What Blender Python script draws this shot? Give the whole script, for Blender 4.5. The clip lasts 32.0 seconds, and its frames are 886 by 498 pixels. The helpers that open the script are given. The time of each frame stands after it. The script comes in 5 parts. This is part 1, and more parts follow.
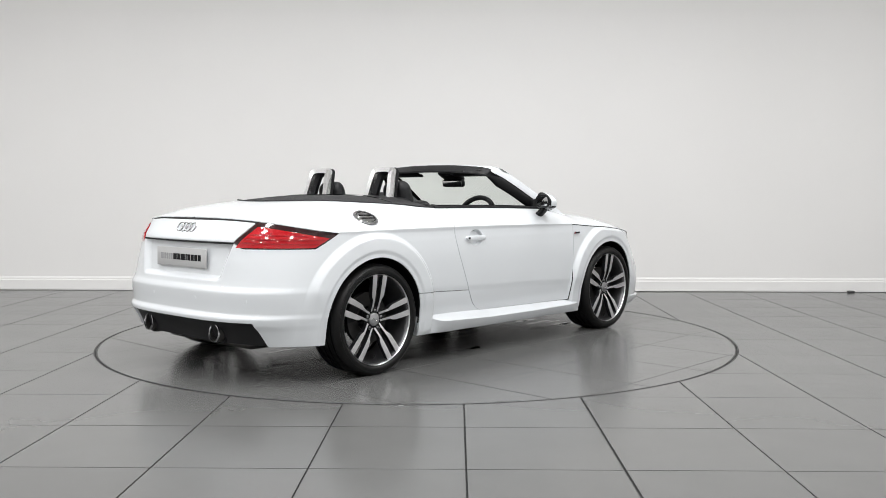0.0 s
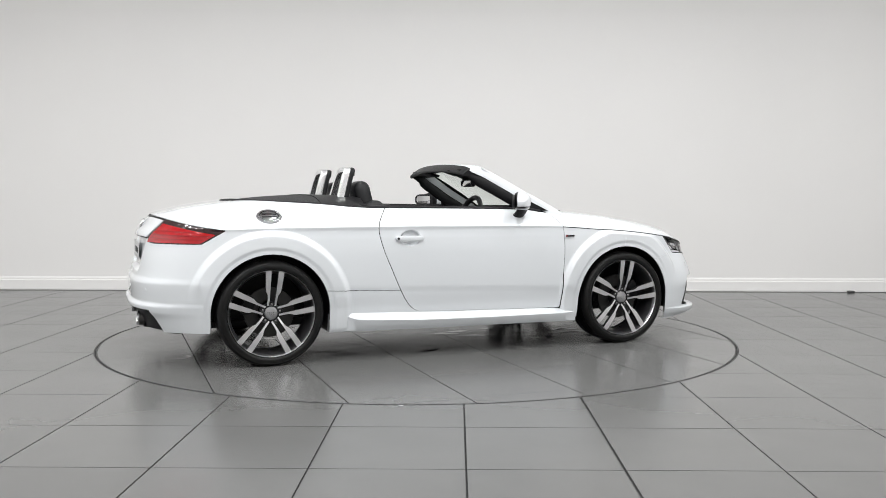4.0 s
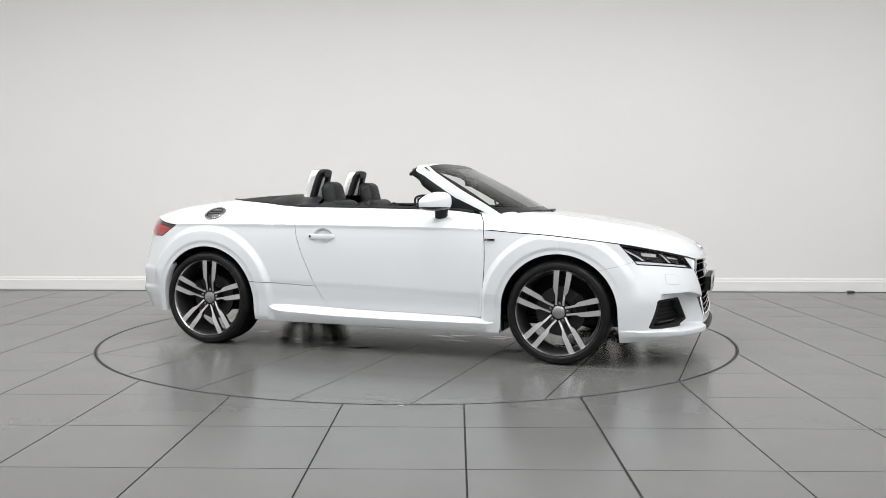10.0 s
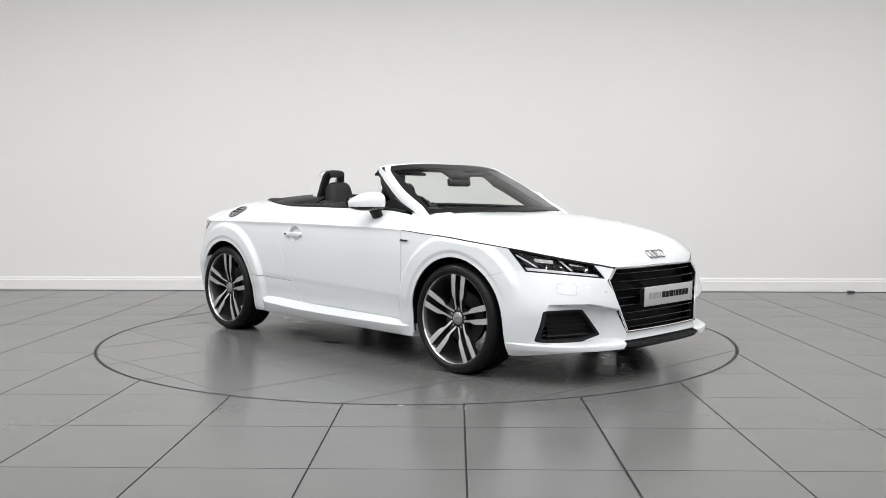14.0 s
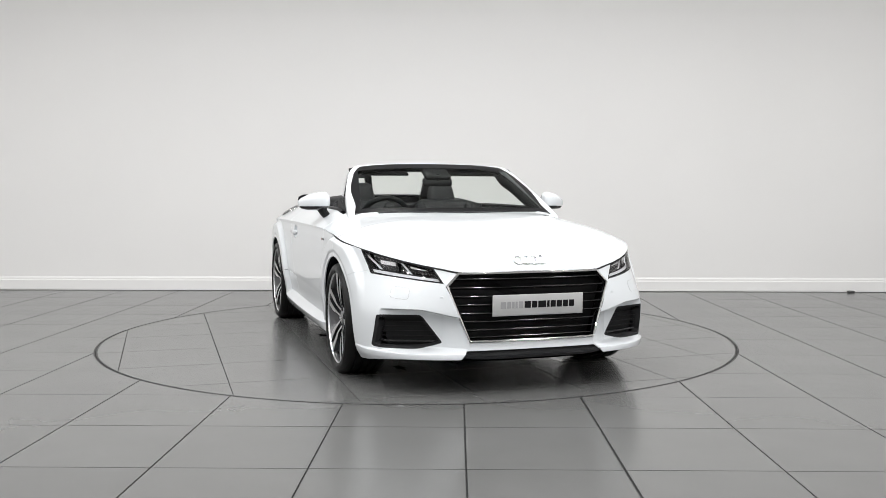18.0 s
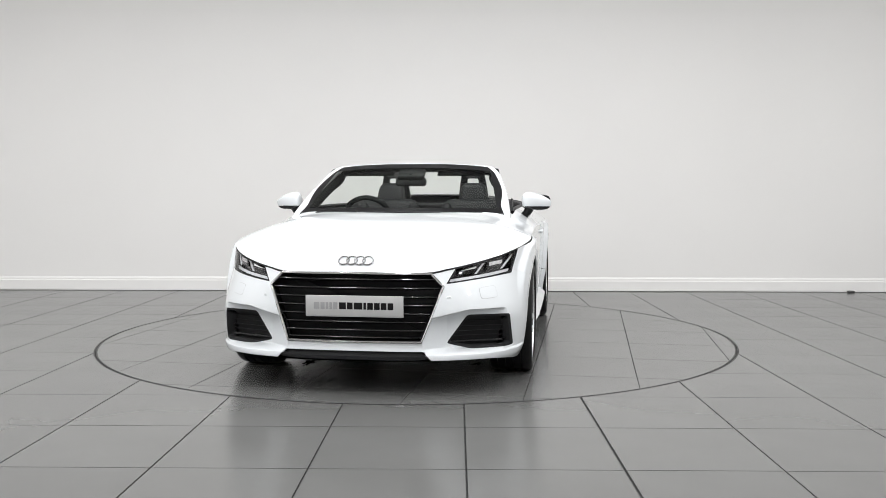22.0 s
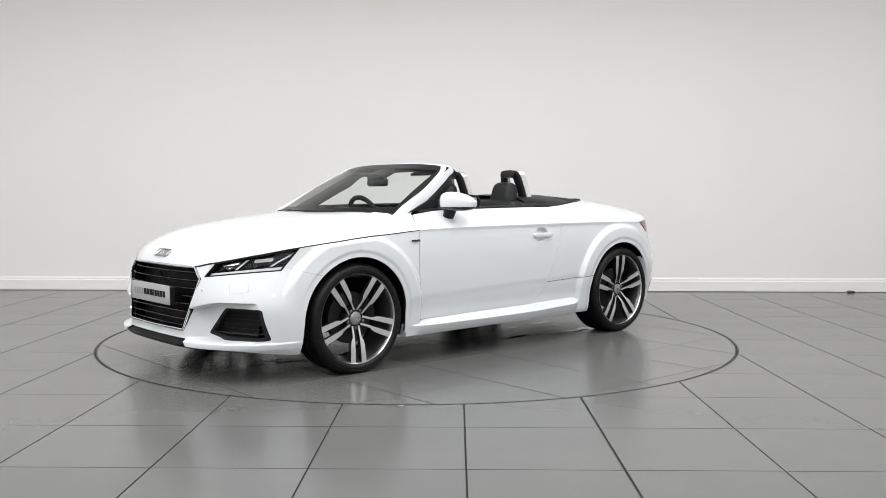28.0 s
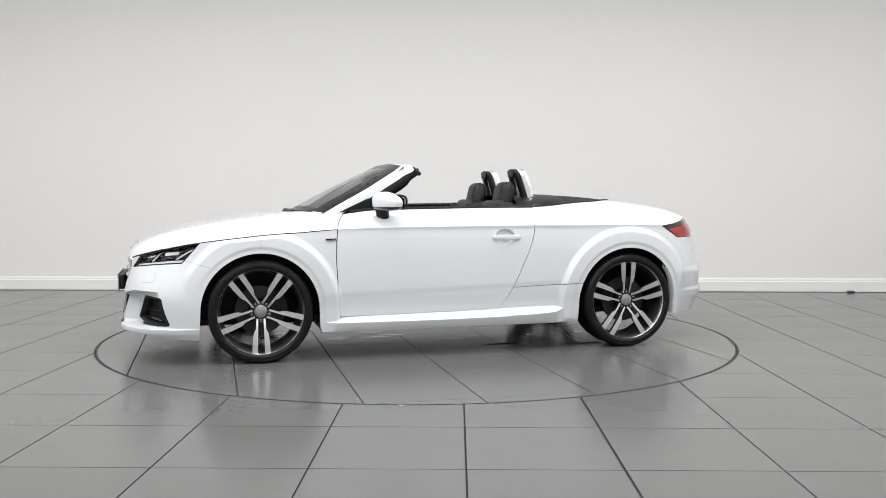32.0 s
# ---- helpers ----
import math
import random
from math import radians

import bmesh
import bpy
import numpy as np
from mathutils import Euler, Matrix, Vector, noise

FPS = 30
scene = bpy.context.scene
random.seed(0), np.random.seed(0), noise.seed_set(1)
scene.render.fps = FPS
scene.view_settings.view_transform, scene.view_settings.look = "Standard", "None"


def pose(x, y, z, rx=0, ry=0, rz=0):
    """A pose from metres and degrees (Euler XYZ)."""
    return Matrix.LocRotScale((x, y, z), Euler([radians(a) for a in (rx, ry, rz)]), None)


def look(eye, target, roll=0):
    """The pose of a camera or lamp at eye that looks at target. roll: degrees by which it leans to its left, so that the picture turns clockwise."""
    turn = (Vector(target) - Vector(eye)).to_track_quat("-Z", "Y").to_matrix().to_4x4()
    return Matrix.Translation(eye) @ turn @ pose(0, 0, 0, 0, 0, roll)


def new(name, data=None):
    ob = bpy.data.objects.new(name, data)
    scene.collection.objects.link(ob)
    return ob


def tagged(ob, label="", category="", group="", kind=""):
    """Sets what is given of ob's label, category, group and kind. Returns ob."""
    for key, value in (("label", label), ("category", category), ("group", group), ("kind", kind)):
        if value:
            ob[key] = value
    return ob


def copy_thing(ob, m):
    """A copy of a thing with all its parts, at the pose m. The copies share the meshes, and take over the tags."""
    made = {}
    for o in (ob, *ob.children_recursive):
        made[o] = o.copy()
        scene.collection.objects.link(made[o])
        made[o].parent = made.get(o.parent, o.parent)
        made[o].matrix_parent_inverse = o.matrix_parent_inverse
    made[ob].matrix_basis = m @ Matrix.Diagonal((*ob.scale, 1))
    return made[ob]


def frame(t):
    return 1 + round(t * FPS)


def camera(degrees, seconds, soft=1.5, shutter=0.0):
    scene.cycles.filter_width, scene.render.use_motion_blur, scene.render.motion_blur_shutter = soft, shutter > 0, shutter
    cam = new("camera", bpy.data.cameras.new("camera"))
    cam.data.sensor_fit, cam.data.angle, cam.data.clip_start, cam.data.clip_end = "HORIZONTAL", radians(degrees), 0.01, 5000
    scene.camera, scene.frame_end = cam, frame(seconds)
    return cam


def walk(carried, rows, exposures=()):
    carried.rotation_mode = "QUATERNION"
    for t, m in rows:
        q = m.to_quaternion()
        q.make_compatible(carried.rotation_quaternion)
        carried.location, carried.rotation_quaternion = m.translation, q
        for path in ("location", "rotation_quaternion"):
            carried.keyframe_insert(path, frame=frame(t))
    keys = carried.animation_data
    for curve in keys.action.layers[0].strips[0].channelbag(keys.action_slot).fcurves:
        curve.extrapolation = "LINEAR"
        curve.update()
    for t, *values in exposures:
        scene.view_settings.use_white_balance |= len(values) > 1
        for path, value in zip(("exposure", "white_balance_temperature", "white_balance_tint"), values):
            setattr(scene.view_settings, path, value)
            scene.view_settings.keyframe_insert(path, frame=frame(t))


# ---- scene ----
# World: origin on the turntable's axis, x to the right, y away from the camera.
cam = camera(52.26, 32.0, soft=0.85)
CAM = look((0.1116, -6.7765, 1.0614), (0.1787, 0.0104, 0.6452), 0.07)
walk(cam, [(0.0, CAM), (32.0, CAM)], exposures=[(0.0, 0.0), (32.0, 0.0)])

# ---------------------------------------------------------------- light
world = bpy.data.worlds.new("world")
scene.world = world
world.use_nodes = True
world.node_tree.nodes["Background"].inputs[0].default_value = (1.0, 1.0, 1.0, 1)
world.node_tree.nodes["Background"].inputs[1].default_value = 0.05

CEIL = 4.2
SPOTS = [(x, y) for y in (-9.2, -6.4, -4.4, -3.0, -1.5, 0.0) for x in (-5.8, -2.8, -0.3, 2.2, 5.1)]
for px, py in SPOTS:
    lamp = bpy.data.lights.new("spot_lamp", "AREA")
    lamp.shape, lamp.size, lamp.energy = "DISK", 0.30, 35.4
    lamp.color = (0.992, 0.997, 1.0)
    new("spot_lamp", lamp).matrix_world = look((px, py, CEIL - 0.03), (px, py + 0.001, 0))

# ---------------------------------------------------------------- materials


def material(name, color, rough=0.5, metal=0.0, coat=0.0, spec=0.5, bump=0.0, scale=40.0, vary=0.0, vscale=3.0, rvary=0.0,
             island=0.0, transmission=0.0, alpha=1.0, emission=None, strength=0.0, ior=1.45, detail=4.0, coord="Object"):
    """A procedural surface: base colour varied at two scales, with fine relief and uneven gloss."""
    m = bpy.data.materials.new(name)
    m.use_nodes = True
    n, l = m.node_tree.nodes, m.node_tree.links
    b = n["Principled BSDF"]
    b.inputs["Base Color"].default_value = (*color, 1)
    b.inputs["Roughness"].default_value = rough
    b.inputs["Metallic"].default_value = metal
    b.inputs["Coat Weight"].default_value = coat
    b.inputs["Coat Roughness"].default_value = 0.03
    b.inputs["Specular IOR Level"].default_value = spec
    b.inputs["Transmission Weight"].default_value = transmission
    b.inputs["Alpha"].default_value = alpha
    b.inputs["IOR"].default_value = ior
    if emission:
        b.inputs["Emission Color"].default_value = (*emission, 1)
        b.inputs["Emission Strength"].default_value = strength
    tc = n.new("ShaderNodeTexCoord")
    if vary or rvary or island:
        no = n.new("ShaderNodeTexNoise")
        no.inputs["Scale"].default_value, no.inputs["Detail"].default_value = vscale, 6
        l.new(tc.outputs[coord], no.inputs["Vector"])
        fac = no.outputs["Fac"]
        if vary or island:
            mr = n.new("ShaderNodeMapRange")
            mr.inputs["From Min"].default_value, mr.inputs["From Max"].default_value = 0.3, 0.7
            mr.inputs["To Min"].default_value, mr.inputs["To Max"].default_value = 1 - vary, 1 + vary
            l.new(fac, mr.inputs["Value"])
            value = mr.outputs["Result"]
            if island:
                oi = n.new("ShaderNodeObjectInfo")
                m2 = n.new("ShaderNodeMapRange")
                m2.inputs["To Min"].default_value, m2.inputs["To Max"].default_value = 1 - island, 1 + island
                l.new(oi.outputs["Random"], m2.inputs["Value"])
                mu = n.new("ShaderNodeMath")
                mu.operation = "MULTIPLY"
                l.new(value, mu.inputs[0]), l.new(m2.outputs["Result"], mu.inputs[1])
                value = mu.outputs[0]
            mix = n.new("ShaderNodeVectorMath")
            mix.operation = "SCALE"
            mix.inputs[0].default_value = color
            l.new(value, mix.inputs["Scale"])
            l.new(mix.outputs[0], b.inputs["Base Color"])
        if rvary:
            m3 = n.new("ShaderNodeMapRange")
            m3.inputs["From Min"].default_value, m3.inputs["From Max"].default_value = 0.3, 0.7
            m3.inputs["To Min"].default_value, m3.inputs["To Max"].default_value = rough - rvary, rough + rvary
            l.new(fac, m3.inputs["Value"])
            l.new(m3.outputs["Result"], b.inputs["Roughness"])
    if bump:
        nb = n.new("ShaderNodeTexNoise")
        nb.inputs["Scale"].default_value, nb.inputs["Detail"].default_value = scale, detail
        l.new(tc.outputs[coord], nb.inputs["Vector"])
        bp = n.new("ShaderNodeBump")
        bp.inputs["Strength"].default_value, bp.inputs["Distance"].default_value = bump, 0.002
        l.new(nb.outputs["Fac"], bp.inputs["Height"])
        l.new(bp.outputs["Normal"], b.inputs["Normal"])
    return m


PAINT = material("white_paint", (0.68, 0.703, 0.725), 0.35, coat=1.0, bump=0.02, scale=900, vary=0.006, vscale=2)
WALL = material("wall_paint", (0.81, 0.80, 0.79), 0.75, bump=0.06, scale=220, vary=0.012, vscale=0.8, rvary=0.05)
BASEB = material("baseboard_paint", (0.84, 0.83, 0.82), 0.4, bump=0.05, scale=60, vary=0.01)
CEILM = material("ceiling_tile", (0.8, 0.79, 0.77), 0.85, bump=0.2, scale=150, vary=0.02)
TILE = material("floor_tile", (0.113, 0.113, 0.111), 0.23, vary=0.03, vscale=2.2, rvary=0.012, island=0.02)
GROUT = material("grout", (0.030, 0.030, 0.030), 0.85, bump=0.3, scale=200, vary=0.2, vscale=12)
STEEL = material("ring_steel", (0.12, 0.12, 0.12), 0.45, metal=0.7, bump=0.1, scale=90, vary=0.1)
DARK = material("shadow_gap_plastic", (0.016, 0.016, 0.017), 0.55, spec=0.2, bump=0.1, vary=0.1)
SATINB = material("satin_grey_plastic", (0.030, 0.030, 0.031), 0.32, spec=0.45, bump=0.1, scale=300, vary=0.08, vscale=9)
BLACK = material("black_plastic", (0.008, 0.008, 0.009), 0.45, spec=0.28, bump=0.25, scale=350, vary=0.1, vscale=9)
GLOSSB = material("gloss_black", (0.013, 0.013, 0.014), 0.1, coat=0.6, vary=0.05)
RUBBER = material("tyre_rubber", (0.006, 0.006, 0.006), 0.42, spec=0.26, bump=0.2, scale=160, vary=0.12, vscale=14, rvary=0.08)
ALLOY = material("machined_alloy", (0.76, 0.76, 0.77), 0.30, metal=1.0, bump=0.05, scale=400, vary=0.05, vscale=20)
ALLOYD = material("graphite_alloy", (0.035, 0.036, 0.038), 0.35, metal=0.6, coat=0.4, vary=0.06, vscale=12)
CHROME = material("chrome", (0.85, 0.85, 0.86), 0.08, metal=1.0, vary=0.02)
POLISH = material("polished_aluminium", (0.92, 0.92, 0.93), 0.24, metal=1.0, bump=0.02, scale=60, vary=0.03, vscale=8)
SLATEDGE = material("black_chrome", (0.075, 0.075, 0.078), 0.16, metal=1.0, vary=0.05, vscale=12)
SLATE = material("dark_chrome", (0.42, 0.42, 0.43), 0.18, metal=1.0, vary=0.05, vscale=12)
BARREL = material("wheel_barrel_metal", (0.16, 0.16, 0.165), 0.30, metal=0.85, bump=0.05, scale=200, vary=0.1, vscale=10)
SATIN = material("satin_aluminium", (0.82, 0.82, 0.83), 0.27, metal=1.0, bump=0.04, scale=500, vary=0.03, vscale=8)
CAPM = material("cap_silver", (0.36, 0.36, 0.37), 0.30, metal=0.9, vary=0.05, vscale=20)
DISC = material("worn_disc_iron", (0.045, 0.044, 0.043), 0.5, metal=0.8, bump=0.1, scale=150, vary=0.15, vscale=14)
IRON = material("brake_iron", (0.10, 0.098, 0.095), 0.42, metal=0.9, bump=0.15, scale=120, vary=0.15, vscale=12)
LEATHER = material("black_leather", (0.008, 0.0085, 0.0095), 0.42, spec=0.28, bump=0.5, scale=240, vary=0.15, vscale=8)
CLOTH = material("black_soft_top", (0.016, 0.016, 0.017), 0.85, bump=0.6, scale=600, vary=0.15, vscale=6)
CARPET = material("black_carpet", (0.012, 0.012, 0.012), 0.95, bump=0.8, scale=500, vary=0.2)
RED = material("tail_red", (0.42, 0.006, 0.011), 0.10, coat=1.0, bump=1.0, scale=26, detail=1.0, vary=0.05, vscale=20)
REDDARK = material("tail_smoked_red", (0.022, 0.002, 0.003), 0.12, coat=1.0, vary=0.08)
REDMID = material("tail_red_rib", (0.30, 0.006, 0.010), 0.15, coat=1.0, vary=0.05)
REFLECT = material("faceted_reflector", (0.88, 0.88, 0.89), 0.16, metal=1.0, bump=1.0, scale=70, detail=1.0)
BADGE = material("bright_badge", (0.60, 0.60, 0.61), 0.22, metal=0.95, vary=0.03)
PLATE = material("plate_silver", (0.5, 0.5, 0.5), 0.4, metal=0.2, vary=0.03, vscale=8)
PRINT = material("plate_print", (0.010, 0.010, 0.011), 0.5, spec=0.12, vary=0.05)
# grey of the plate print, also used to paint the washer lids' seam shadow
PRINT_SHADE = material("plate_print_and_lid_shade", (0.32, 0.32, 0.325), 0.5, vary=0.05)
GUIDE = material("pale_light_guide", (0.68, 0.69, 0.71), 0.2, coat=0.8, vary=0.1, vscale=60)
WATER = material("standing_water", (0.068, 0.068, 0.067), 0.12, spec=0.42, vary=0.1, vscale=25)
MIRROR = material("mirror_glass", (0.6, 0.6, 0.61), 0.02, metal=1.0)
BADGERED = material("badge_red", (0.16, 0.012, 0.016), 0.3)
LAMPM = material("lamp_diffuser", (0.9, 0.9, 0.9), 0.5, emission=(1.0, 0.985, 0.965), strength=9.0)


def glass(name, tint, gloss):
    """Thin glazing: see-through tint with a clear reflection."""
    m = bpy.data.materials.new(name)
    m.use_nodes = True
    n, l = m.node_tree.nodes, m.node_tree.links
    n.remove(n["Principled BSDF"])
    t, g, mix, fr = n.new("ShaderNodeBsdfTransparent"), n.new("ShaderNodeBsdfGlossy"), n.new("ShaderNodeMixShader"), n.new("ShaderNodeLayerWeight")
    t.inputs["Color"].default_value = (*tint, 1)
    g.inputs["Roughness"].default_value = 0.02
    po, mr = n.new("ShaderNodeMath"), n.new("ShaderNodeMapRange")
    po.operation, po.inputs[1].default_value = "POWER", gloss
    mr.inputs["To Min"].default_value = 0.022
    l.new(fr.outputs["Facing"], po.inputs[0]), l.new(po.outputs[0], mr.inputs["Value"])
    l.new(mr.outputs["Result"], mix.inputs[0]), l.new(t.outputs[0], mix.inputs[1]), l.new(g.outputs[0], mix.inputs[2])
    l.new(mix.outputs[0], n["Material Output"].inputs["Surface"])
    return m


FRIT = material("black_glass_print", (0.008, 0.008, 0.009), 0.25, spec=0.22, vary=0.05)
GLASS = glass("windscreen_glass", (0.86, 0.9, 0.87), 6.0)
LAMPGLASS = glass("headlamp_glass", (0.95, 0.95, 0.96), 6.0)

# ---------------------------------------------------------------- mesh helpers


def link(name, verts, faces, mat, parent=None, label="", normals=None, smooth=False):
    me = bpy.data.meshes.new(name)
    me.from_pydata([tuple(v) for v in verts], [], [tuple(f) for f in faces])
    me.materials.append(mat)
    if smooth or normals is not None:
        me.polygons.foreach_set("use_smooth", [True] * len(me.polygons))
    if normals is not None:
        me.normals_split_custom_set_from_vertices([tuple(v) for v in normals])
    me.update()
    ob = new(name, me)
    ob.parent = parent
    if label:
        tagged(ob, label)
    return ob


def part(name, bm, mat, parent=None, label="", smooth=True, angle=35):
    me = bpy.data.meshes.new(name)
    bmesh.ops.recalc_face_normals(bm, faces=bm.faces)
    if smooth:
        for f in bm.faces:
            f.smooth = True
        lim = radians(angle)
        for e in bm.edges:
            if len(e.link_faces) == 2 and e.calc_face_angle(0) > lim:
                e.smooth = False
    bm.to_mesh(me)
    bm.free()
    me.materials.append(mat)
    ob = new(name, me)
    ob.parent = parent
    if label:
        tagged(ob, label)
    return ob


def box(cx, cy, cz, sx, sy, sz, bevel=0.0, seg=2, m=None, bm=None):
    own = bm or bmesh.new()
    mat = Matrix.Translation((cx, cy, cz)) @ (m or Matrix.Identity(4)) @ Matrix.Diagonal((sx, sy, sz, 1))
    r = bmesh.ops.create_cube(own, size=1, matrix=mat)
    if bevel:
        es = list({e for v in r["verts"] for e in v.link_edges})
        bmesh.ops.bevel(own, geom=es, offset=bevel, segments=seg, affect="EDGES", profile=0.5)
    return own


def lathe(profile, steps=48, axis="y", bm=None, m=None):
    """Turn a profile of (radius, height) about an axis."""
    own = bm or bmesh.new()
    rings = []
    for i in range(steps):
        a = 2 * math.pi * i / steps
        ring = []
        for r, h in profile:
            p = Vector((r * math.cos(a), h, r * math.sin(a))) if axis == "y" else Vector((r * math.cos(a), r * math.sin(a), h)) if axis == "z" else Vector((h, r * math.cos(a), r * math.sin(a)))
            ring.append(own.verts.new(m @ p if m else p))
        rings.append(ring)
    for i in range(steps):
        a, b = rings[i], rings[(i + 1) % steps]
        for k in range(len(profile) - 1):
            own.faces.new((a[k], b[k], b[k + 1], a[k + 1]))
    return own


def prism(outline, depth, axis="x", at=0.0, bm=None, bevel=0.0, m=None):
    """Extrude an outline of 2D points along an axis; outline in the other two coordinates in order."""
    own = bm or bmesh.new()

    def place(a, b, d):
        p = Vector((d, a, b)) if axis == "x" else Vector((a, d, b)) if axis == "y" else Vector((a, b, d))
        return m @ p if m else p
    lo = [own.verts.new(place(a, b, at)) for a, b in outline]
    hi = [own.verts.new(place(a, b, at + depth)) for a, b in outline]
    k = len(outline)
    own.faces.new(lo), own.faces.new(hi[::-1])
    for i in range(k):
        own.faces.new((lo[i], hi[i], hi[(i + 1) % k], lo[(i + 1) % k]))
    if bevel:
        bmesh.ops.bevel(own, geom=list({e for v in lo + hi for e in v.link_edges}), offset=bevel, segments=2, affect="EDGES", profile=0.5)
    return own


def tube(path, radius, sides=10, closed=False, bm=None, flat=(1, 1), up=(0, 0, 1)):
    """Sweep a round or flattened section along a path."""
    own = bm or bmesh.new()
    pts = [Vector(p) for p in path]
    rings, n = [], len(pts)
    for i, p in enumerate(pts):
        a, b = (pts[i - 1], pts[(i + 1) % n]) if closed else (pts[max(i - 1, 0)], pts[min(i + 1, n - 1)])
        d = (b - a).normalized()
        s = d.cross(Vector(up))
        s = s.normalized() if s.length > 1e-4 else Vector((1, 0, 0))
        w = s.cross(d)
        rad = radius[i] if isinstance(radius, (list, tuple)) else radius
        rings.append([own.verts.new(p + rad * (flat[0] * math.cos(t) * s + flat[1] * math.sin(t) * w)) for t in (2 * math.pi * k / sides for k in range(sides))])
    for i in range(n if closed else n - 1):
        a, b = rings[i], rings[(i + 1) % n]
        for k in range(sides):
            own.faces.new((a[k], a[(k + 1) % sides], b[(k + 1) % sides], b[k]))
    if not closed:
        own.faces.new(rings[0][::-1]), own.faces.new(rings[-1])
    return own


def curve(xs, ys):
    """A smooth monotone curve through a few stations."""
    xs, ys = np.array(xs, float), np.array(ys, float)
    h, d = np.diff(xs), np.diff(ys) / np.diff(xs)
    m = np.zeros_like(ys)
    m[0], m[-1] = d[0], d[-1]
    for i in range(1, len(xs) - 1):
        if d[i - 1] * d[i] > 0:
            w1, w2 = 2 * h[i] + h[i - 1], h[i] + 2 * h[i - 1]
            m[i] = (w1 + w2) / (w1 / d[i - 1] + w2 / d[i])

    def f(x):
        x = np.clip(np.asarray(x, float), xs[0], xs[-1])
        i = np.clip(np.searchsorted(xs, x) - 1, 0, len(h) - 1)
        t = (x - xs[i]) / h[i]
        return ((1 + 2 * t) * (1 - t) ** 2 * ys[i] + t * (1 - t) ** 2 * h[i] * m[i]
                + t * t * (3 - 2 * t) * ys[i + 1] + t * t * (t - 1) * h[i] * m[i + 1])
    return f


def step(t):
    t = np.clip(t, 0, 1)
    return t * t * (3 - 2 * t)


# ---------------------------------------------------------------- room
room_turn = radians(-1.4)


def turned(x, y):
    c, s = math.cos(room_turn), math.sin(room_turn)
    return c * x - s * y, s * x + c * y


WY, HALF_W, BACK_Y = 3.05, 8.0, -12.0
room_m = Matrix.Rotation(room_turn, 4, "Z")


def setting(name, bm, mat, label, category):
    ob = part(name, bm, mat, None, label, smooth=False)
    ob.matrix_world = room_m
    return tagged(ob, label, category, kind="structure")


setting("wall_north", box(0, WY + 0.1, CEIL / 2, 2 * HALF_W, 0.2, CEIL), WALL, "plain off-white painted wall behind the turntable", "wall")
setting("wall_west", box(-HALF_W - 0.1, (BACK_Y + WY) / 2, CEIL / 2, 0.2, WY - BACK_Y, CEIL), WALL, "plain off-white painted side wall", "wall")
setting("wall_east", box(HALF_W + 0.1, (BACK_Y + WY) / 2, CEIL / 2, 0.2, WY - BACK_Y, CEIL), WALL, "plain off-white painted side wall", "wall")
setting("wall_south", box(0, BACK_Y - 0.1, CEIL / 2, 2 * HALF_W, 0.2, CEIL), WALL, "plain off-white painted wall behind the camera", "wall")
setting("ceiling", box(0, (BACK_Y + WY) / 2, CEIL + 0.1, 2 * HALF_W, WY - BACK_Y, 0.2), CEILM, "white ceiling with recessed light panels", "ceiling")
setting("baseboard", prism([(WY, 0.006), (WY - 0.018, 0.006), (WY - 0.018, 0.112), (WY - 0.011, 0.118), (WY - 0.011, 0.135), (WY - 0.004, 0.152), (WY, 0.152)], 2 * HALF_W, "x", -HALF_W),
        BASEB, "white painted wooden skirting board along the wall", "baseboard")

# light fittings in the ceiling
fit0 = None
for px, py in SPOTS:
    if fit0 is None:
        fit0 = new("ceiling_light")
        fit0.location = (px, py, CEIL)
        tagged(fit0, "round white ceiling downlight with a frosted disc", "ceiling light", "ceiling downlights")
        part("frame", lathe([(0.135, 0.0), (0.135, -0.018), (0.150, -0.024), (0.165, -0.018), (0.168, 0.0)], 40, "z"), BASEB, fit0)
        part("diffuser", lathe([(0.0, -0.010), (0.134, -0.010), (0.134, 0.0)], 40, "z"), LAMPM, fit0, "glowing white disc")
    else:
        copy_thing(fit0, pose(px, py, CEIL))

# ---------------------------------------------------------------- car body surface (x forward, y to the car's left, z up; origin mid wheelbase)
HUBX, HUBZ = 1.2525, 0.325
side_w = curve([0.10, 0.18, 0.26, 0.33, 0.42, 0.55, 0.68, 0.77, 0.825, 0.85, 0.93], [0.80, 0.838, 0.853, 0.861, 0.876, 0.884, 0.8865, 0.8835, 0.8795, 0.883, 0.868])
front_w = curve([0.10, 0.15, 0.20, 0.25, 0.42, 0.55, 0.68, 0.77, 0.85], [0.81, 0.850, 0.874, 0.888, 0.902, 0.895, 0.8865, 0.8835, 0.883])
nose_x = curve([0.12, 0.20, 0.26, 0.42, 0.55, 0.66, 0.76, 0.85], [2.12, 2.125, 2.112, 2.112, 2.104, 2.082, 2.04, 1.97])
tail_x = curve([0.15, 0.30, 0.34, 0.37, 0.40, 0.51, 0.55, 0.70, 0.80, 0.86, 0.925], [-1.97, -2.03, -2.057, -2.062, -2.042, -2.047, -2.027, -2.010, -1.993, -1.948, -1.90])
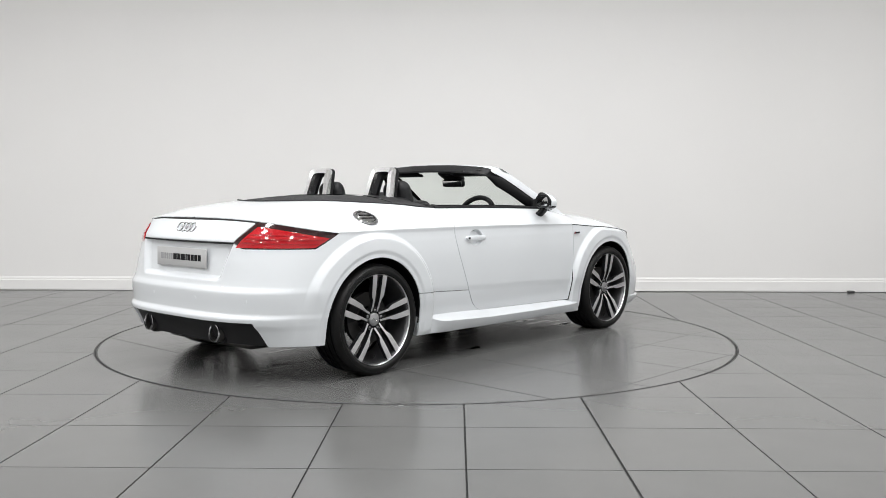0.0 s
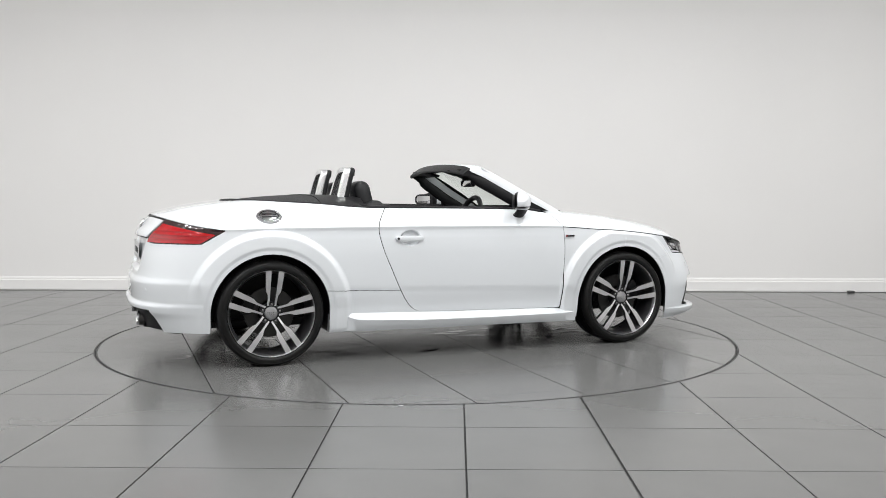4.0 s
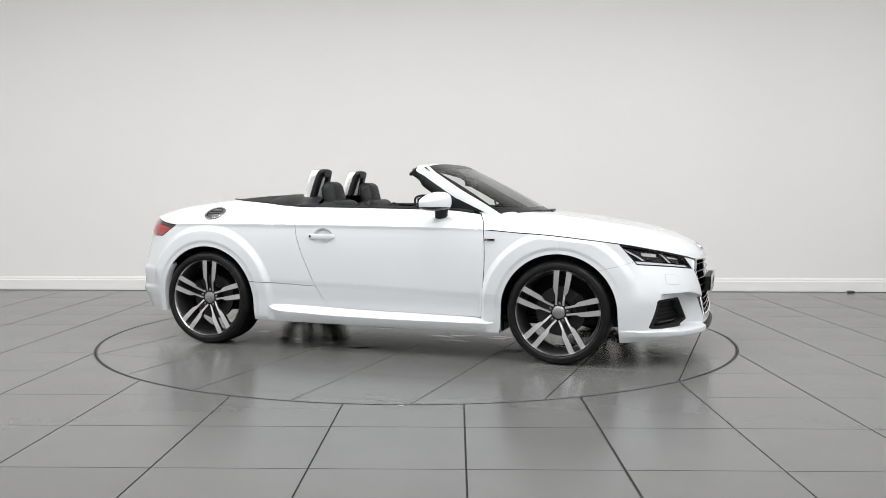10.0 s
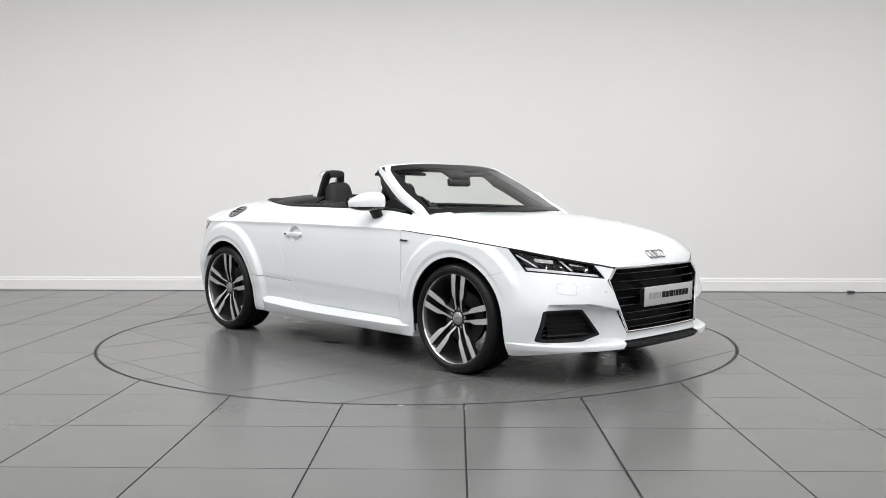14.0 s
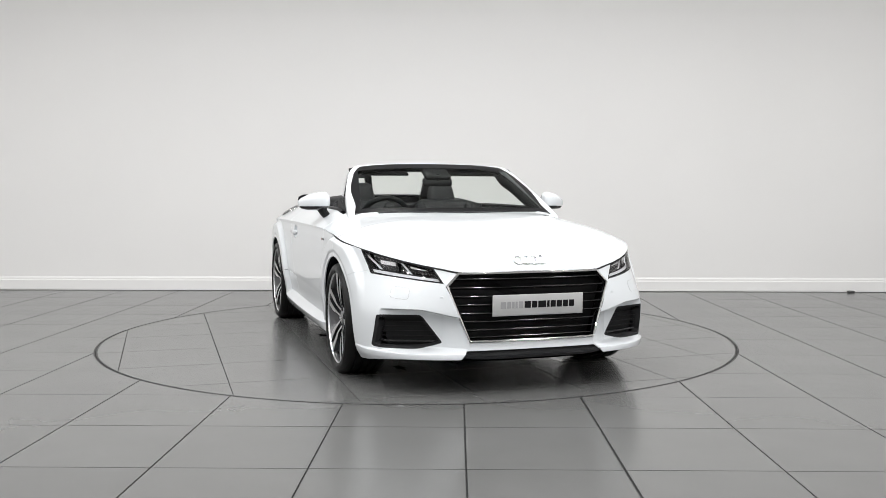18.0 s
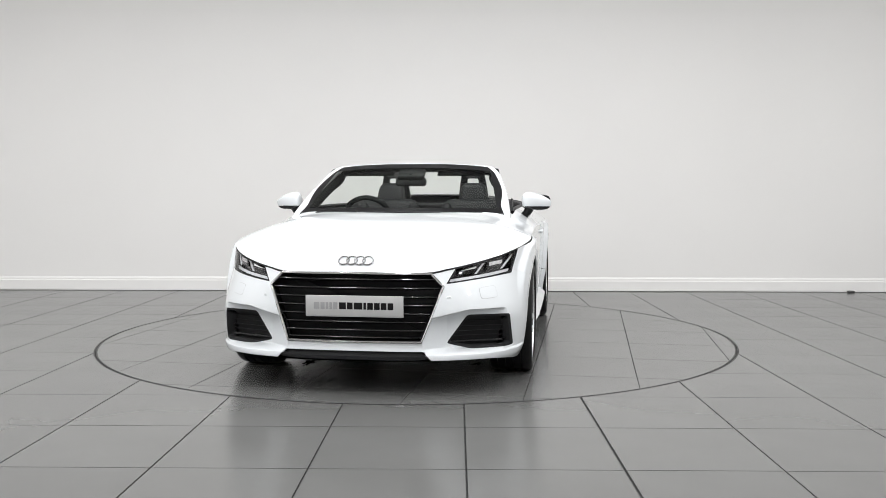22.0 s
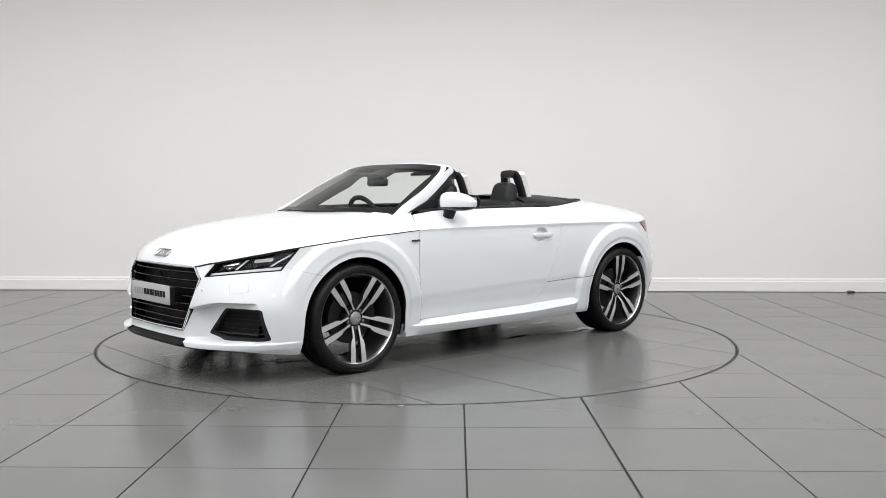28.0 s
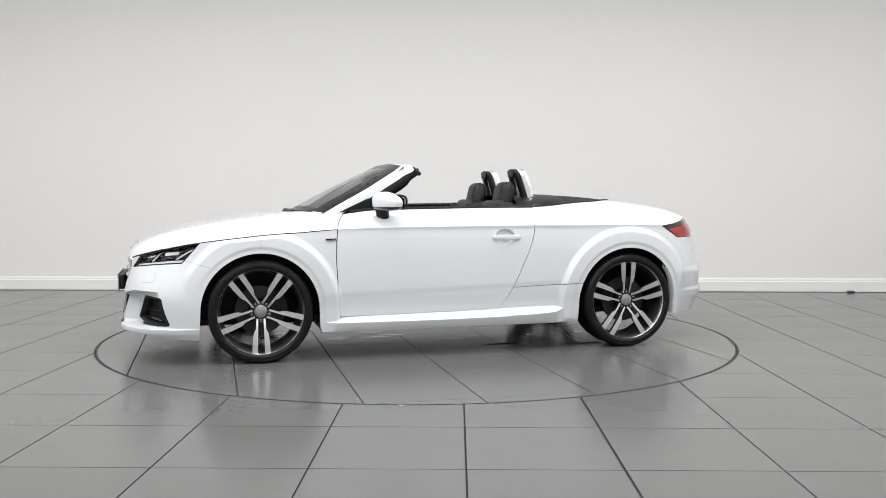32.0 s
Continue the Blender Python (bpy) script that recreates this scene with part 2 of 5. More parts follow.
shoulder_z = curve([-1.90, -1.87, -1.82, -1.70, -1.60, -1.52, -1.25, -0.56, 0.20, 0.77, 1.00, 1.20, 1.38, 1.58, 1.70, 1.85, 2.0, 2.05, 2.09],
                   [0.925, 0.917, 0.902, 0.872, 0.853, 0.843, 0.848, 0.851, 0.846, 0.836, 0.820, 0.808, 0.790, 0.765, 0.746, 0.713, 0.668, 0.648, 0.647])
spine_z = curve([-1.90, -1.80, -1.65, -1.40, -1.15, -0.80, 0.50, 0.80, 0.95, 1.12, 1.33, 1.54, 1.75, 1.92, 2.02, 2.06, 2.09],
                [0.925, 0.95, 0.982, 1.015, 1.04, 1.08, 1.06, 0.985, 0.947, 0.928, 0.901, 0.869, 0.828, 0.774, 0.725, 0.69, 0.647])
KF = KR = 0.95
UMAX, UMIN = 1.25 + KF * math.pi / 2, -1.25 - KR * math.pi / 2


def flare(x, z):
    out = 0
    for hx in (HUBX, -HUBX):
        r = np.hypot(x - hx, np.maximum(z - HUBZ, 0) + 0.35 * np.minimum(z - HUBZ, 0))
        edge = 0.045 + 0.10 * step((0.56 - z) / 0.2) * step((np.abs(x) - HUBX) / 0.2)
        out = out + 0.032 * step((0.518 - r) / edge) - 0.007 * step((0.412 - r) / 0.028)
    return out * step((shoulder_z(x) - z) / 0.04 + 0.25) * step((z - 0.12) / 0.1)


def half_width(x, z):
    crease = 0.404 + (0.787 - x) * 0.0317
    mid = step((x + 0.95) / 0.2) * step((0.95 - x) / 0.2)
    cup = np.clip(1 - ((x + 0.352) / 0.070) ** 2 - ((z - 0.775) / 0.052) ** 2, 0, 1)
    return side_w(z) - 0.024 * step(cup / 0.45) + flare(x, z) - mid * 0.004 * step((crease + 0.03 - z) / 0.05)


def skin(u, z):
    """The upright skin: along u from the tail's middle round the left side to the nose's middle."""
    u, z = np.asarray(u, float), np.asarray(z, float)
    x, y = u.copy(), half_width(u, z)
    for sign, k, end, n0 in ((1, KF, nose_x, None), (-1, KR, tail_x, None)):
        on = sign * u > 1.25
        if not on.any():
            continue
        psi, zz = (sign * u[on] - 1.25) / k, z[on]
        a, b = sign * end(zz) - 1.25, (front_w if sign > 0 else side_w)(zz)
        n = 2.5 + 0.72 * step((0.68 - zz) / 0.30) if sign > 0 else 2.85 + 0.5 * step((0.78 - zz) / 0.3)
        c, s = np.maximum(np.cos(psi), 1e-9), np.maximum(np.sin(psi), 1e-9)
        rho = ((c / b) ** n + (s / a) ** n) ** (-1 / n)
        xx = 1.25 + rho * s
        swell = flare(sign * xx, zz) * (1 - (1 - step((zz - 0.40) / 0.26)) * (sign > 0))
        yy = rho * c * (1 + swell / side_w(zz))
        if sign > 0:   # sunk bay round the fog intakes, under the upper blade
            bay = step((0.455 - 0.22 * np.maximum(0.6 - yy, 0) - zz) / 0.010) * step((zz - 0.228) / 0.022) * step((xx - 1.64) / 0.20)
            flat = np.where(yy > 0.48, 1.998 - (yy - 0.48) * 0.43, 1.998 + (0.48 - yy) * 0.85)
            xx = xx * (1 - bay) + np.minimum(xx, flat) * bay
            lip = 0.016 * step((0.232 - zz) / 0.010) * step((zz - 0.15) / 0.05) * step((xx - 1.56) / 0.25)
            xx, yy = xx + lip * s, yy + lip * c
        else:          # number plate bay
            d = 0.034 * step((0.478 - 0.32 * (0.785 - zz) - yy) / 0.055) * step((0.79 - zz) / 0.012) * step((zz - 0.57) / 0.03)
            xx = xx - d
        x[on], y[on] = sign * xx, yy
    return np.stack([x, y, z], -1)


_us = np.linspace(UMIN, UMAX, 1201)
_zs = np.full_like(_us, 0.75)
for _i in range(12):
    _zs = shoulder_z(skin(_us, _zs)[:, 0])


def shoulder(u):
    return np.interp(u, _us, _zs)


def wall_f(u, v):
    """v 0 at the bottom edge, 1 at the shoulder line."""
    top = shoulder(u)
    return skin(u, 0.10 + (top - 0.10) * v)


def top_f(u, a):
    """Bonnet, upper flanks and rear deck: a 0 at the shoulder, 1 on the spine."""
    s = skin(u, shoulder(u))
    w = 1 - np.clip(a, 0, 1) ** 1.3
    crown = spine_z(s[:, 0]) - s[:, 2]
    return np.stack([s[:, 0], s[:, 1] * w, s[:, 2] + crown * (1 - w ** 4)], -1)


def grid(u0, u1, nu, v0, v1, nv):
    U, V = np.meshgrid(np.linspace(u0, u1, nu + 1), np.linspace(v0, v1, nv + 1), indexing="ij")
    k = nv + 1
    faces = [[i * k + j, (i + 1) * k + j, (i + 1) * k + j + 1, i * k + j + 1] for i in range(nu) for j in range(nv)]
    return np.stack([U.ravel(), V.ravel()], -1), faces


def clip(mesh, f, g):
    """Keep the part of the sheet where g(x, y, z) >= 0; new corners lie on g = 0."""
    uv, faces = mesh
    val = g(*f(uv[:, 0], uv[:, 1]).T)
    keep, mixed = [], []
    for fc in faces:
        s = [val[i] >= 0 for i in fc]
        if all(s):
            keep.append(fc)
        elif any(s):
            mixed.append(fc)
    edges = {}
    for fc in mixed:
        for a, b in zip(fc, fc[1:] + fc[:1]):
            if (val[a] >= 0) != (val[b] >= 0):
                edges.setdefault((min(a, b), max(a, b)), len(edges))
    if edges:
        e = np.array(list(edges.keys()))
        lo, hi = np.zeros(len(e)), np.ones(len(e))
        up = val[e[:, 1]] >= 0
        for _ in range(12):
            mid = (lo + hi) / 2
            p = uv[e[:, 0]] * (1 - mid[:, None]) + uv[e[:, 1]] * mid[:, None]
            inside = g(*f(p[:, 0], p[:, 1]).T) >= 0
            go = inside == up
            hi, lo = np.where(go, mid, hi), np.where(go, lo, mid)
        mid = (lo + hi) / 2
        base = len(uv)
        uv = np.concatenate([uv, uv[e[:, 0]] * (1 - mid[:, None]) + uv[e[:, 1]] * mid[:, None]])
        for fc in mixed:
            out = []
            for a, b in zip(fc, fc[1:] + fc[:1]):
                if val[a] >= 0:
                    out.append(a)
                if (val[a] >= 0) != (val[b] >= 0):
                    out.append(base + edges[(min(a, b), max(a, b))])
            if len(out) > 2:
                keep.append(out)
    return uv, keep


def sheet(f, mesh, cuts=(), offset=0.0, rim=0.008, flip=False):
    """Cut a sheet of a surface; returns verts, faces, normals with a folded rim along its edges."""
    for g in cuts:
        mesh = clip(mesh, f, g)
    uv, faces = mesh
    used = sorted({i for fc in faces for i in fc})
    new_i = {o: k for k, o in enumerate(used)}
    uv = uv[used]
    faces = [[new_i[i] for i in fc] for fc in faces]
    P = f(uv[:, 0], uv[:, 1])
    h = 2e-3
    du = f(uv[:, 0] + h, uv[:, 1]) - f(uv[:, 0] - h, uv[:, 1])
    hv = np.minimum(h, 1.0)
    dv = f(uv[:, 0], np.clip(uv[:, 1] + hv, 0, 1)) - f(uv[:, 0], np.clip(uv[:, 1] - hv, 0, 1))
    N = np.cross(du, dv)
    if flip:
        N = -N
    N /= np.maximum(np.linalg.norm(N, axis=1), 1e-12)[:, None]
    # outward: away from the car's middle axis
    mid = P - np.stack([np.clip(P[:, 0], -1.1, 1.1), 0 * P[:, 1], np.full(len(P), 0.45)], -1)
    if (N * mid).sum(1).mean() < 0:
        N = -N
    P = P + N * offset
    fn = np.array([np.cross(P[fc[1]] - P[fc[0]], P[fc[2]] - P[fc[0]]) for fc in faces])
    dots = np.array([fn[k] @ N[fc[0]] for k, fc in enumerate(faces)])
    if dots.mean() < 0:
        faces = [fc[::-1] for fc in faces]
    verts, norms = list(P), list(N)
    if rim:
        count = {}
        for fc in faces:
            for a, b in zip(fc, fc[1:] + fc[:1]):
                count[(a, b)] = 1
        for (a, b) in list(count):
            if (b, a) not in count and np.linalg.norm(P[a] - P[b]) > 1e-6 and not (abs(P[a][1]) < 1e-4 and abs(P[b][1]) < 1e-4):
                k = len(verts)
                side = np.cross(P[b] - P[a], N[a])
                side /= max(np.linalg.norm(side), 1e-9)
                verts += [P[a], P[b], P[b] - N[b] * rim, P[a] - N[a] * rim]
                norms += [(N[a] + side) / 1.414, (N[b] + side) / 1.414, side, side]
                faces.append([k, k + 3, k + 2, k + 1])
    return np.array(verts), faces, np.array(norms)


def mirrored(s):
    v, f, n = s
    k = np.array([1, -1, 1])
    return v * k, [fc[::-1] for fc in f], n * k


def merged(*sheets):
    vs, fs, ns, o = [], [], [], 0
    for v, f, n in sheets:
        vs.append(v), ns.append(n)
        fs += [[i + o for i in fc] for fc in f]
        o += len(v)
    return np.concatenate(vs), fs, np.concatenate(ns)


OX, OY = -0.021, 0.012           # where the car stands on the turntable
car = new("roadster_car")
tagged(car, "white two-seat roadster car with its roof folded, on the turntable", "car")


def panel(name, s, mat=PAINT, parent=None, label=""):
    v, f, n = s
    return link(name, v, f, mat, parent or car, label, n)


def pair(name, s, mat=PAINT, label=""):
    return panel(name, s, mat, None, label), panel(name, mirrored(s), mat, None, label)


# ---- outlines of the openings; each is positive inside
GAP = 0.0030


def arch(x, y, z):
    out = None
    for hx in (HUBX, -HUBX):
        low = np.maximum(HUBZ - z, 0)
        r = np.hypot(x - hx, np.maximum(z - HUBZ, 0)) - 0.366 - (0.05 * low if hx > 0 else 0.0 * low)
        out = r if out is None else np.minimum(out, r)
    return out


door_rear = curve([0.27, 0.287, 0.33, 0.434, 0.57, 0.70, 0.81, 0.845, 0.87, 0.94, 1.0], [-0.10, -0.27, -0.345, -0.413, -0.475, -0.53, -0.56, -0.563, -0.555, -0.505, -0.45])
door_front = curve([0.25, 0.27, 0.48, 0.66, 0.835, 0.87, 0.945, 1.0], [0.75, 0.752, 0.768, 0.778, 0.769, 0.757, 0.70, 0.66])


def sill_top(x):
    return 0.2865 - 0.0165 * (x + 0.27)


def in_door(x, y, z):
    return np.minimum(np.minimum(x - door_rear(z), door_front(z) - x), z - sill_top(x))


def plan_belt(x):
    """Half width of the cockpit and soft-top well."""
    back = 0.735 * np.maximum(1 - (np.maximum(-0.5 - x, 0) / 0.93) ** 2.2, 0) ** (1 / 2.2)
    return np.where(x < -0.5, back, 0.735)


def outside_cockpit(x, y, z):
    d = y - plan_belt(x)
    return np.where(x < -1.43, 1.0, d)


def in_headlight(x, y, z):
    top = shoulder_z(x) - 0.004 - z
    inner = y - (0.484 + (z - 0.59) * 0.54)
    low = z - (0.590 + (y - 0.484) * 0.124)
    rear = x - (1.62 + (0.748 - z) * 0.86)
    return np.minimum(np.minimum(top, inner), np.minimum(low, rear))


def in_tail_light(x, y, z):
    top = shoulder_z(x) - 0.005 - z
    inner = y - (0.466 + (z - 0.787) * 0.72)
    low = z - 0.755
    corner = z - (0.787 - (y - 0.466) * 0.55)
    rear = -1.508 - (0.843 - z) * 1.7 - x
    return np.where(x < -1.2, np.minimum(np.minimum(np.minimum(top, inner), np.minimum(low, corner)), rear), -1.0)


def in_grille(x, y, z, grow=0.0):
    top = 0.640 - z
    up = (0.462 + grow) - y - np.maximum(z - 0.575, 0) * 0.95
    low = (0.462 + grow) - y - np.maximum(0.575 - z, 0) * 0.375
    return np.where(x > 1.5, np.minimum(np.minimum(top + grow, z - 0.290 + grow), np.minimum(up, low)), -1.0)


def in_fog(x, y, z):
    top = 0.416 - z
    inner = y - (0.580 - (0.41 - z) * 0.72)
    low = z - 0.244
    corner = z - (0.272 - (y - 0.482) * 0.30)
    outer = 0.801 + (0.42 - z) * 0.085 - y
    soft = -np.log(sum(np.exp(np.clip(-170.0 * d, -60, 60)) for d in (top, inner, low, corner, outer))) / 170.0 + 0.003
    return np.where(x > 1.4, soft, -1.0)


def in_front_bumper(x, y, z):
    line = 0.60 + (x - 1.53) * 0.26 - z
    return np.where(x > 1.25, np.minimum(np.maximum(line, np.where(x > 1.715, 1.0, -1.0)), 1.0), -1.0)


def in_rear_bumper(x, y, z):
    return np.where(x < -1.25, np.minimum(-1.545 - (z - 0.56) * 0.42 - x, np.where(y < 0.47, 0.780, 0.787) - z), -1.0)


def in_diffuser(x, y, z):
    return np.where(x < -1.5, np.minimum(0.352 - z, 0.640 + (0.352 - z) * 0.2 - y), -1.0)


def floor_line(x, y, z):
    """Above the lower edge of the body."""
    lo = 0.185 + 0 * x
    lo = np.where(x > 1.3, 0.150 + 0.045 * step((x - 1.6) / 0.45), lo)
    lo = np.where(x < -1.3, 0.215 + 0.0 * x, lo)
    return z - lo


NU, NV = 620, 90


def inside(g, gap=GAP):
    return lambda x, y, z: g(x, y, z) - gap


def outside(g, gap=GAP):
    return lambda x, y, z: -g(x, y, z) - gap


def wall_sheet(u0, u1, cuts, offset=0.0, rim=0.008, n=None, nv=None):
    k = n or max(8, int((u1 - u0) / (UMAX - UMIN) * NU))
    return sheet(wall_f, grid(u0, u1, k, 0, 1, nv or NV), cuts, offset, rim)


# dark shell behind the shut lines
shell = wall_sheet(UMIN, UMAX, [arch, lambda x, y, z: -in_grille(x, y, z), outside(in_fog, 0.004), outside(in_headlight, 0.004), floor_line, lambda x, y, z: z - 0.2], offset=-0.020, rim=0, n=330)
pan = sheet(top_f, grid(UMIN, UMAX, 200, 0, 1, 24), [outside_cockpit, lambda x, y, z: np.where((x > -1.5) & (x < 0.80), y - plan_belt(x), 1.0)], offset=-0.020, rim=0)
panel("body_shell", merged(shell, mirrored(shell), pan, mirrored(pan)), DARK, label="dark inner body shell behind the shut lines")

# wings, doors, quarters
pair("front_wing", wall_sheet(0.70, 2.25, [lambda x, y, z: shoulder_z(x) - 0.007 - z, arch, floor_line, lambda x, y, z: x - door_front(z) - GAP, outside(in_front_bumper, 0.0008), outside(in_headlight, 0.002), lambda x, y, z: np.where(x < 0.9, z - 0.2, 1.0)]))
door_low = wall_sheet(-0.62, 0.85, [inside(in_door), arch], n=220, nv=120)
door_top = sheet(top_f, grid(-0.62, 0.85, 110, 0, 0.75, 26), [lambda x, y, z: np.minimum(x - door_rear(z), door_front(z) - x) - GAP, lambda x, y, z: y - 0.738])
doors = pair("door", merged(door_low, door_top), label="white painted door")
quarter_low = wall_sheet(-2.3, -0.25, [arch, lambda x, y, z: door_rear(z) - x - GAP, outside(in_rear_bumper, 0.0), outside(in_tail_light, 0.002), lambda x, y, z: np.minimum(x + 1.72, 9), lambda x, y, z: np.where(x > -1.2, z - (0.434 - (x + 0.41) * 0.04) - GAP * 0.5, 1.0)], n=270)
quarter_top = sheet(top_f, grid(-1.85, -0.40, 110, 0, 1, 40), [lambda x, y, z: x + 1.62, lambda x, y, z: door_rear(z) - x - GAP, outside_cockpit, lambda x, y, z: y - 0.44 - (np.minimum(x, -1.05) + 1.62) * 0.30 - 0.0004], rim=0.004)
pair("rear_quarter", merged(quarter_low, quarter_top))
pair("sill_panel", wall_sheet(-1.0, -0.25, [arch, floor_line, lambda x, y, z: door_rear(z) - x - GAP, lambda x, y, z: (0.434 - (x + 0.41) * 0.04) - GAP - z], n=60))
# bonnet
bonnet_l = sheet(top_f, grid(0.70, UMAX, 190, 0, 1, 44), [lambda x, y, z: x - np.where(y < 0.70, 1.0 - 0.205 * (y / 0.708) ** 2 + 0.004, door_front(z) + GAP)], rim=0.0015)
bonnet = panel("bonnet", merged(bonnet_l, mirrored(bonnet_l)), label="white clamshell bonnet")
# dark strip laid on the skin as the shade of the bonnet gap
s = wall_sheet(1.9, UMAX, [lambda x, y, z: z - shoulder_z(x) + 0.0095, lambda x, y, z: shoulder_z(x) - 0.0015 - z, lambda x, y, z: x - 1.70], 0.0012, 0.003, n=160, nv=160)
panel("bonnet_gap_shade", merged(s, mirrored(s)), DARK, bonnet, "black strip standing for the shaded gap under the bonnet's front edge")
# boot lid: deck, spoiler edge and the panel between the tail lights
deck = sheet(top_f, grid(UMIN, -1.1, 120, 0, 1, 40), [outside_cockpit, lambda x, y, z: np.where(x > -1.62, 0.44 + (x + 1.62) * 0.30 - 0.0004 - y, 1.0), lambda x, y, z: -1.05 - x])
tailp = wall_sheet(UMIN, -1.8, [lambda x, y, z: (0.466 + (z - 0.787) * 0.72) - 0.004 - y, lambda x, y, z: z - 0.789, lambda x, y, z: shoulder_z(x) - 0.018 - z], n=70)
boot = panel("boot_lid", merged(deck, mirrored(deck), tailp, mirrored(tailp)), label="white boot lid with a spoiler edge")
# bumpers
fb = wall_sheet(1.25, UMAX, [arch, floor_line, inside(in_front_bumper, 0.0008), outside(in_headlight, 0.002), lambda x, y, z: -in_grille(x, y, z, 0.012), outside(in_fog, 0.0), lambda x, y, z: np.maximum(z - 0.238, y - 0.375 - (0.238 - z) * 0.9)], n=330, nv=150)
front_bumper = panel("front_bumper", merged(fb, mirrored(fb)), label="white front bumper")
rb = wall_sheet(UMIN, -1.25, [arch, floor_line, inside(in_rear_bumper, 0.0), outside(in_tail_light, 0.002), outside(in_diffuser, 0.0)], rim=0.06, n=260)
rear_bumper = panel("rear_bumper", merged(rb, mirrored(rb)), label="white rear bumper")


def on_wall(y, z, sign=1, out=0.0):
    """The point of the nose (sign 1) or tail (-1) skin at that y and height, pushed out along x."""
    us = np.linspace(1.25, UMAX - 1e-4, 500) * sign
    s = skin(us, np.full_like(us, z))
    x = np.interp(abs(y), s[::-1, 1], s[::-1, 0])
    return Vector((x + sign * out, y, z))


def on_top(x, y):
    """Point and normal of the upper skin (y positive)."""
    us = np.linspace(UMIN, UMAX, 1500)
    xs = skin(us, shoulder(us))[:, 0]
    u = float(np.interp(x, xs, us))
    a = np.linspace(0, 1, 400)
    s = top_f(np.full_like(a, u), a)
    aa = float(np.interp(abs(y), s[::-1, 1], a[::-1]))
    p, e = top_f(np.array([u]), np.array([aa]))[0], 1e-3
    pu, pa = top_f(np.array([u + 0.01]), np.array([aa]))[0], top_f(np.array([u]), np.array([min(aa + 0.01, 1)]))[0]
    n = Vector(np.cross(pu - p, pa - p)).normalized()
    n = n if n.z > 0 else -n
    if y < 0:
        return Vector((p[0], -p[1], p[2])), Vector((n.x, -n.y, n.z))
    return Vector(p), n


def smoothed(points, n=6):
    """A Catmull-Rom path through a few points."""
    pts = [Vector(p) for p in points]
    out = []
    for i in range(len(pts) - 1):
        a, b, c, d = pts[max(i - 1, 0)], pts[i], pts[i + 1], pts[min(i + 2, len(pts) - 1)]
        for k in range(n):
            t = k / n
            out.append(0.5 * ((2 * b) + (c - a) * t + (2 * a - 5 * b + 4 * c - d) * t * t + (3 * b - a - 3 * c + d) * t ** 3))
    return out + [pts[-1]]


def facing(p, n, up=(0, 0, 1)):
    """A frame at p whose z axis is n."""
    z = Vector(n).normalized()
    x = Vector(up).cross(z).normalized()
    y = z.cross(x)
    m = Matrix((x, y, z)).transposed().to_4x4()
    m.translation = p
    return m


SIDES = ((1, "left"), (-1, "right"))

# ---------------------------------------------------------------- maker's rings, plain
def rings(m, r, thick):
    bm = bmesh.new()
    for k in range(4):
        c = (k - 1.5) * r * 1.52
        tube([m @ Vector((c + r * math.cos(a), r * math.sin(a), 0.004)) for a in np.linspace(0, 2 * math.pi, 29)[:-1]], thick, 6, True, bm, up=m.to_3x3() @ Vector((0, 0, 1)))
    return bm


# ---------------------------------------------------------------- wheels
TOP_ANGLE = 84.0


SPOKE = [(0.046, 0.0150, 0.0290, -0.038), (0.062, 0.0155, 0.0295, -0.034), (0.088, 0.0162, 0.0305, -0.026), (0.112, 0.0172, 0.0330, -0.020), (0.133, 0.0180, 0.0450, -0.0165),
         (0.155, 0.0186, 0.0495, -0.0135), (0.208, 0.0200, 0.0540, -0.0085), (0.262, 0.0212, 0.0580, -0.006)]


def spoke_bar(bm, ang, side):
    """One leg of a double spoke: broad root, slim arm, flared tip; bright face, dark flanks."""
    c, s = math.cos(ang), math.sin(ang)
    rings = []
    for r, i, o, y in SPOKE:
        off, half = (i + o) / 2, (o - i) / 2
        row = []
        for t, dy in ((off - half, 0), (off + half, 0), (off + half - 0.003, -0.03), (off - half + 0.003, -0.03)):
            t *= side
            row.append(bm.verts.new((r * c - t * s, y + dy, r * s + t * c)))
        rings.append(row)
    for a, b in zip(rings, rings[1:]):
        for k in range(4):
            bm.faces.new((a[k], a[(k + 1) % 4], b[(k + 1) % 4], b[k]))
    bm.faces.new(rings[0]), bm.faces.new(rings[-1])
    return [a for a in rings]


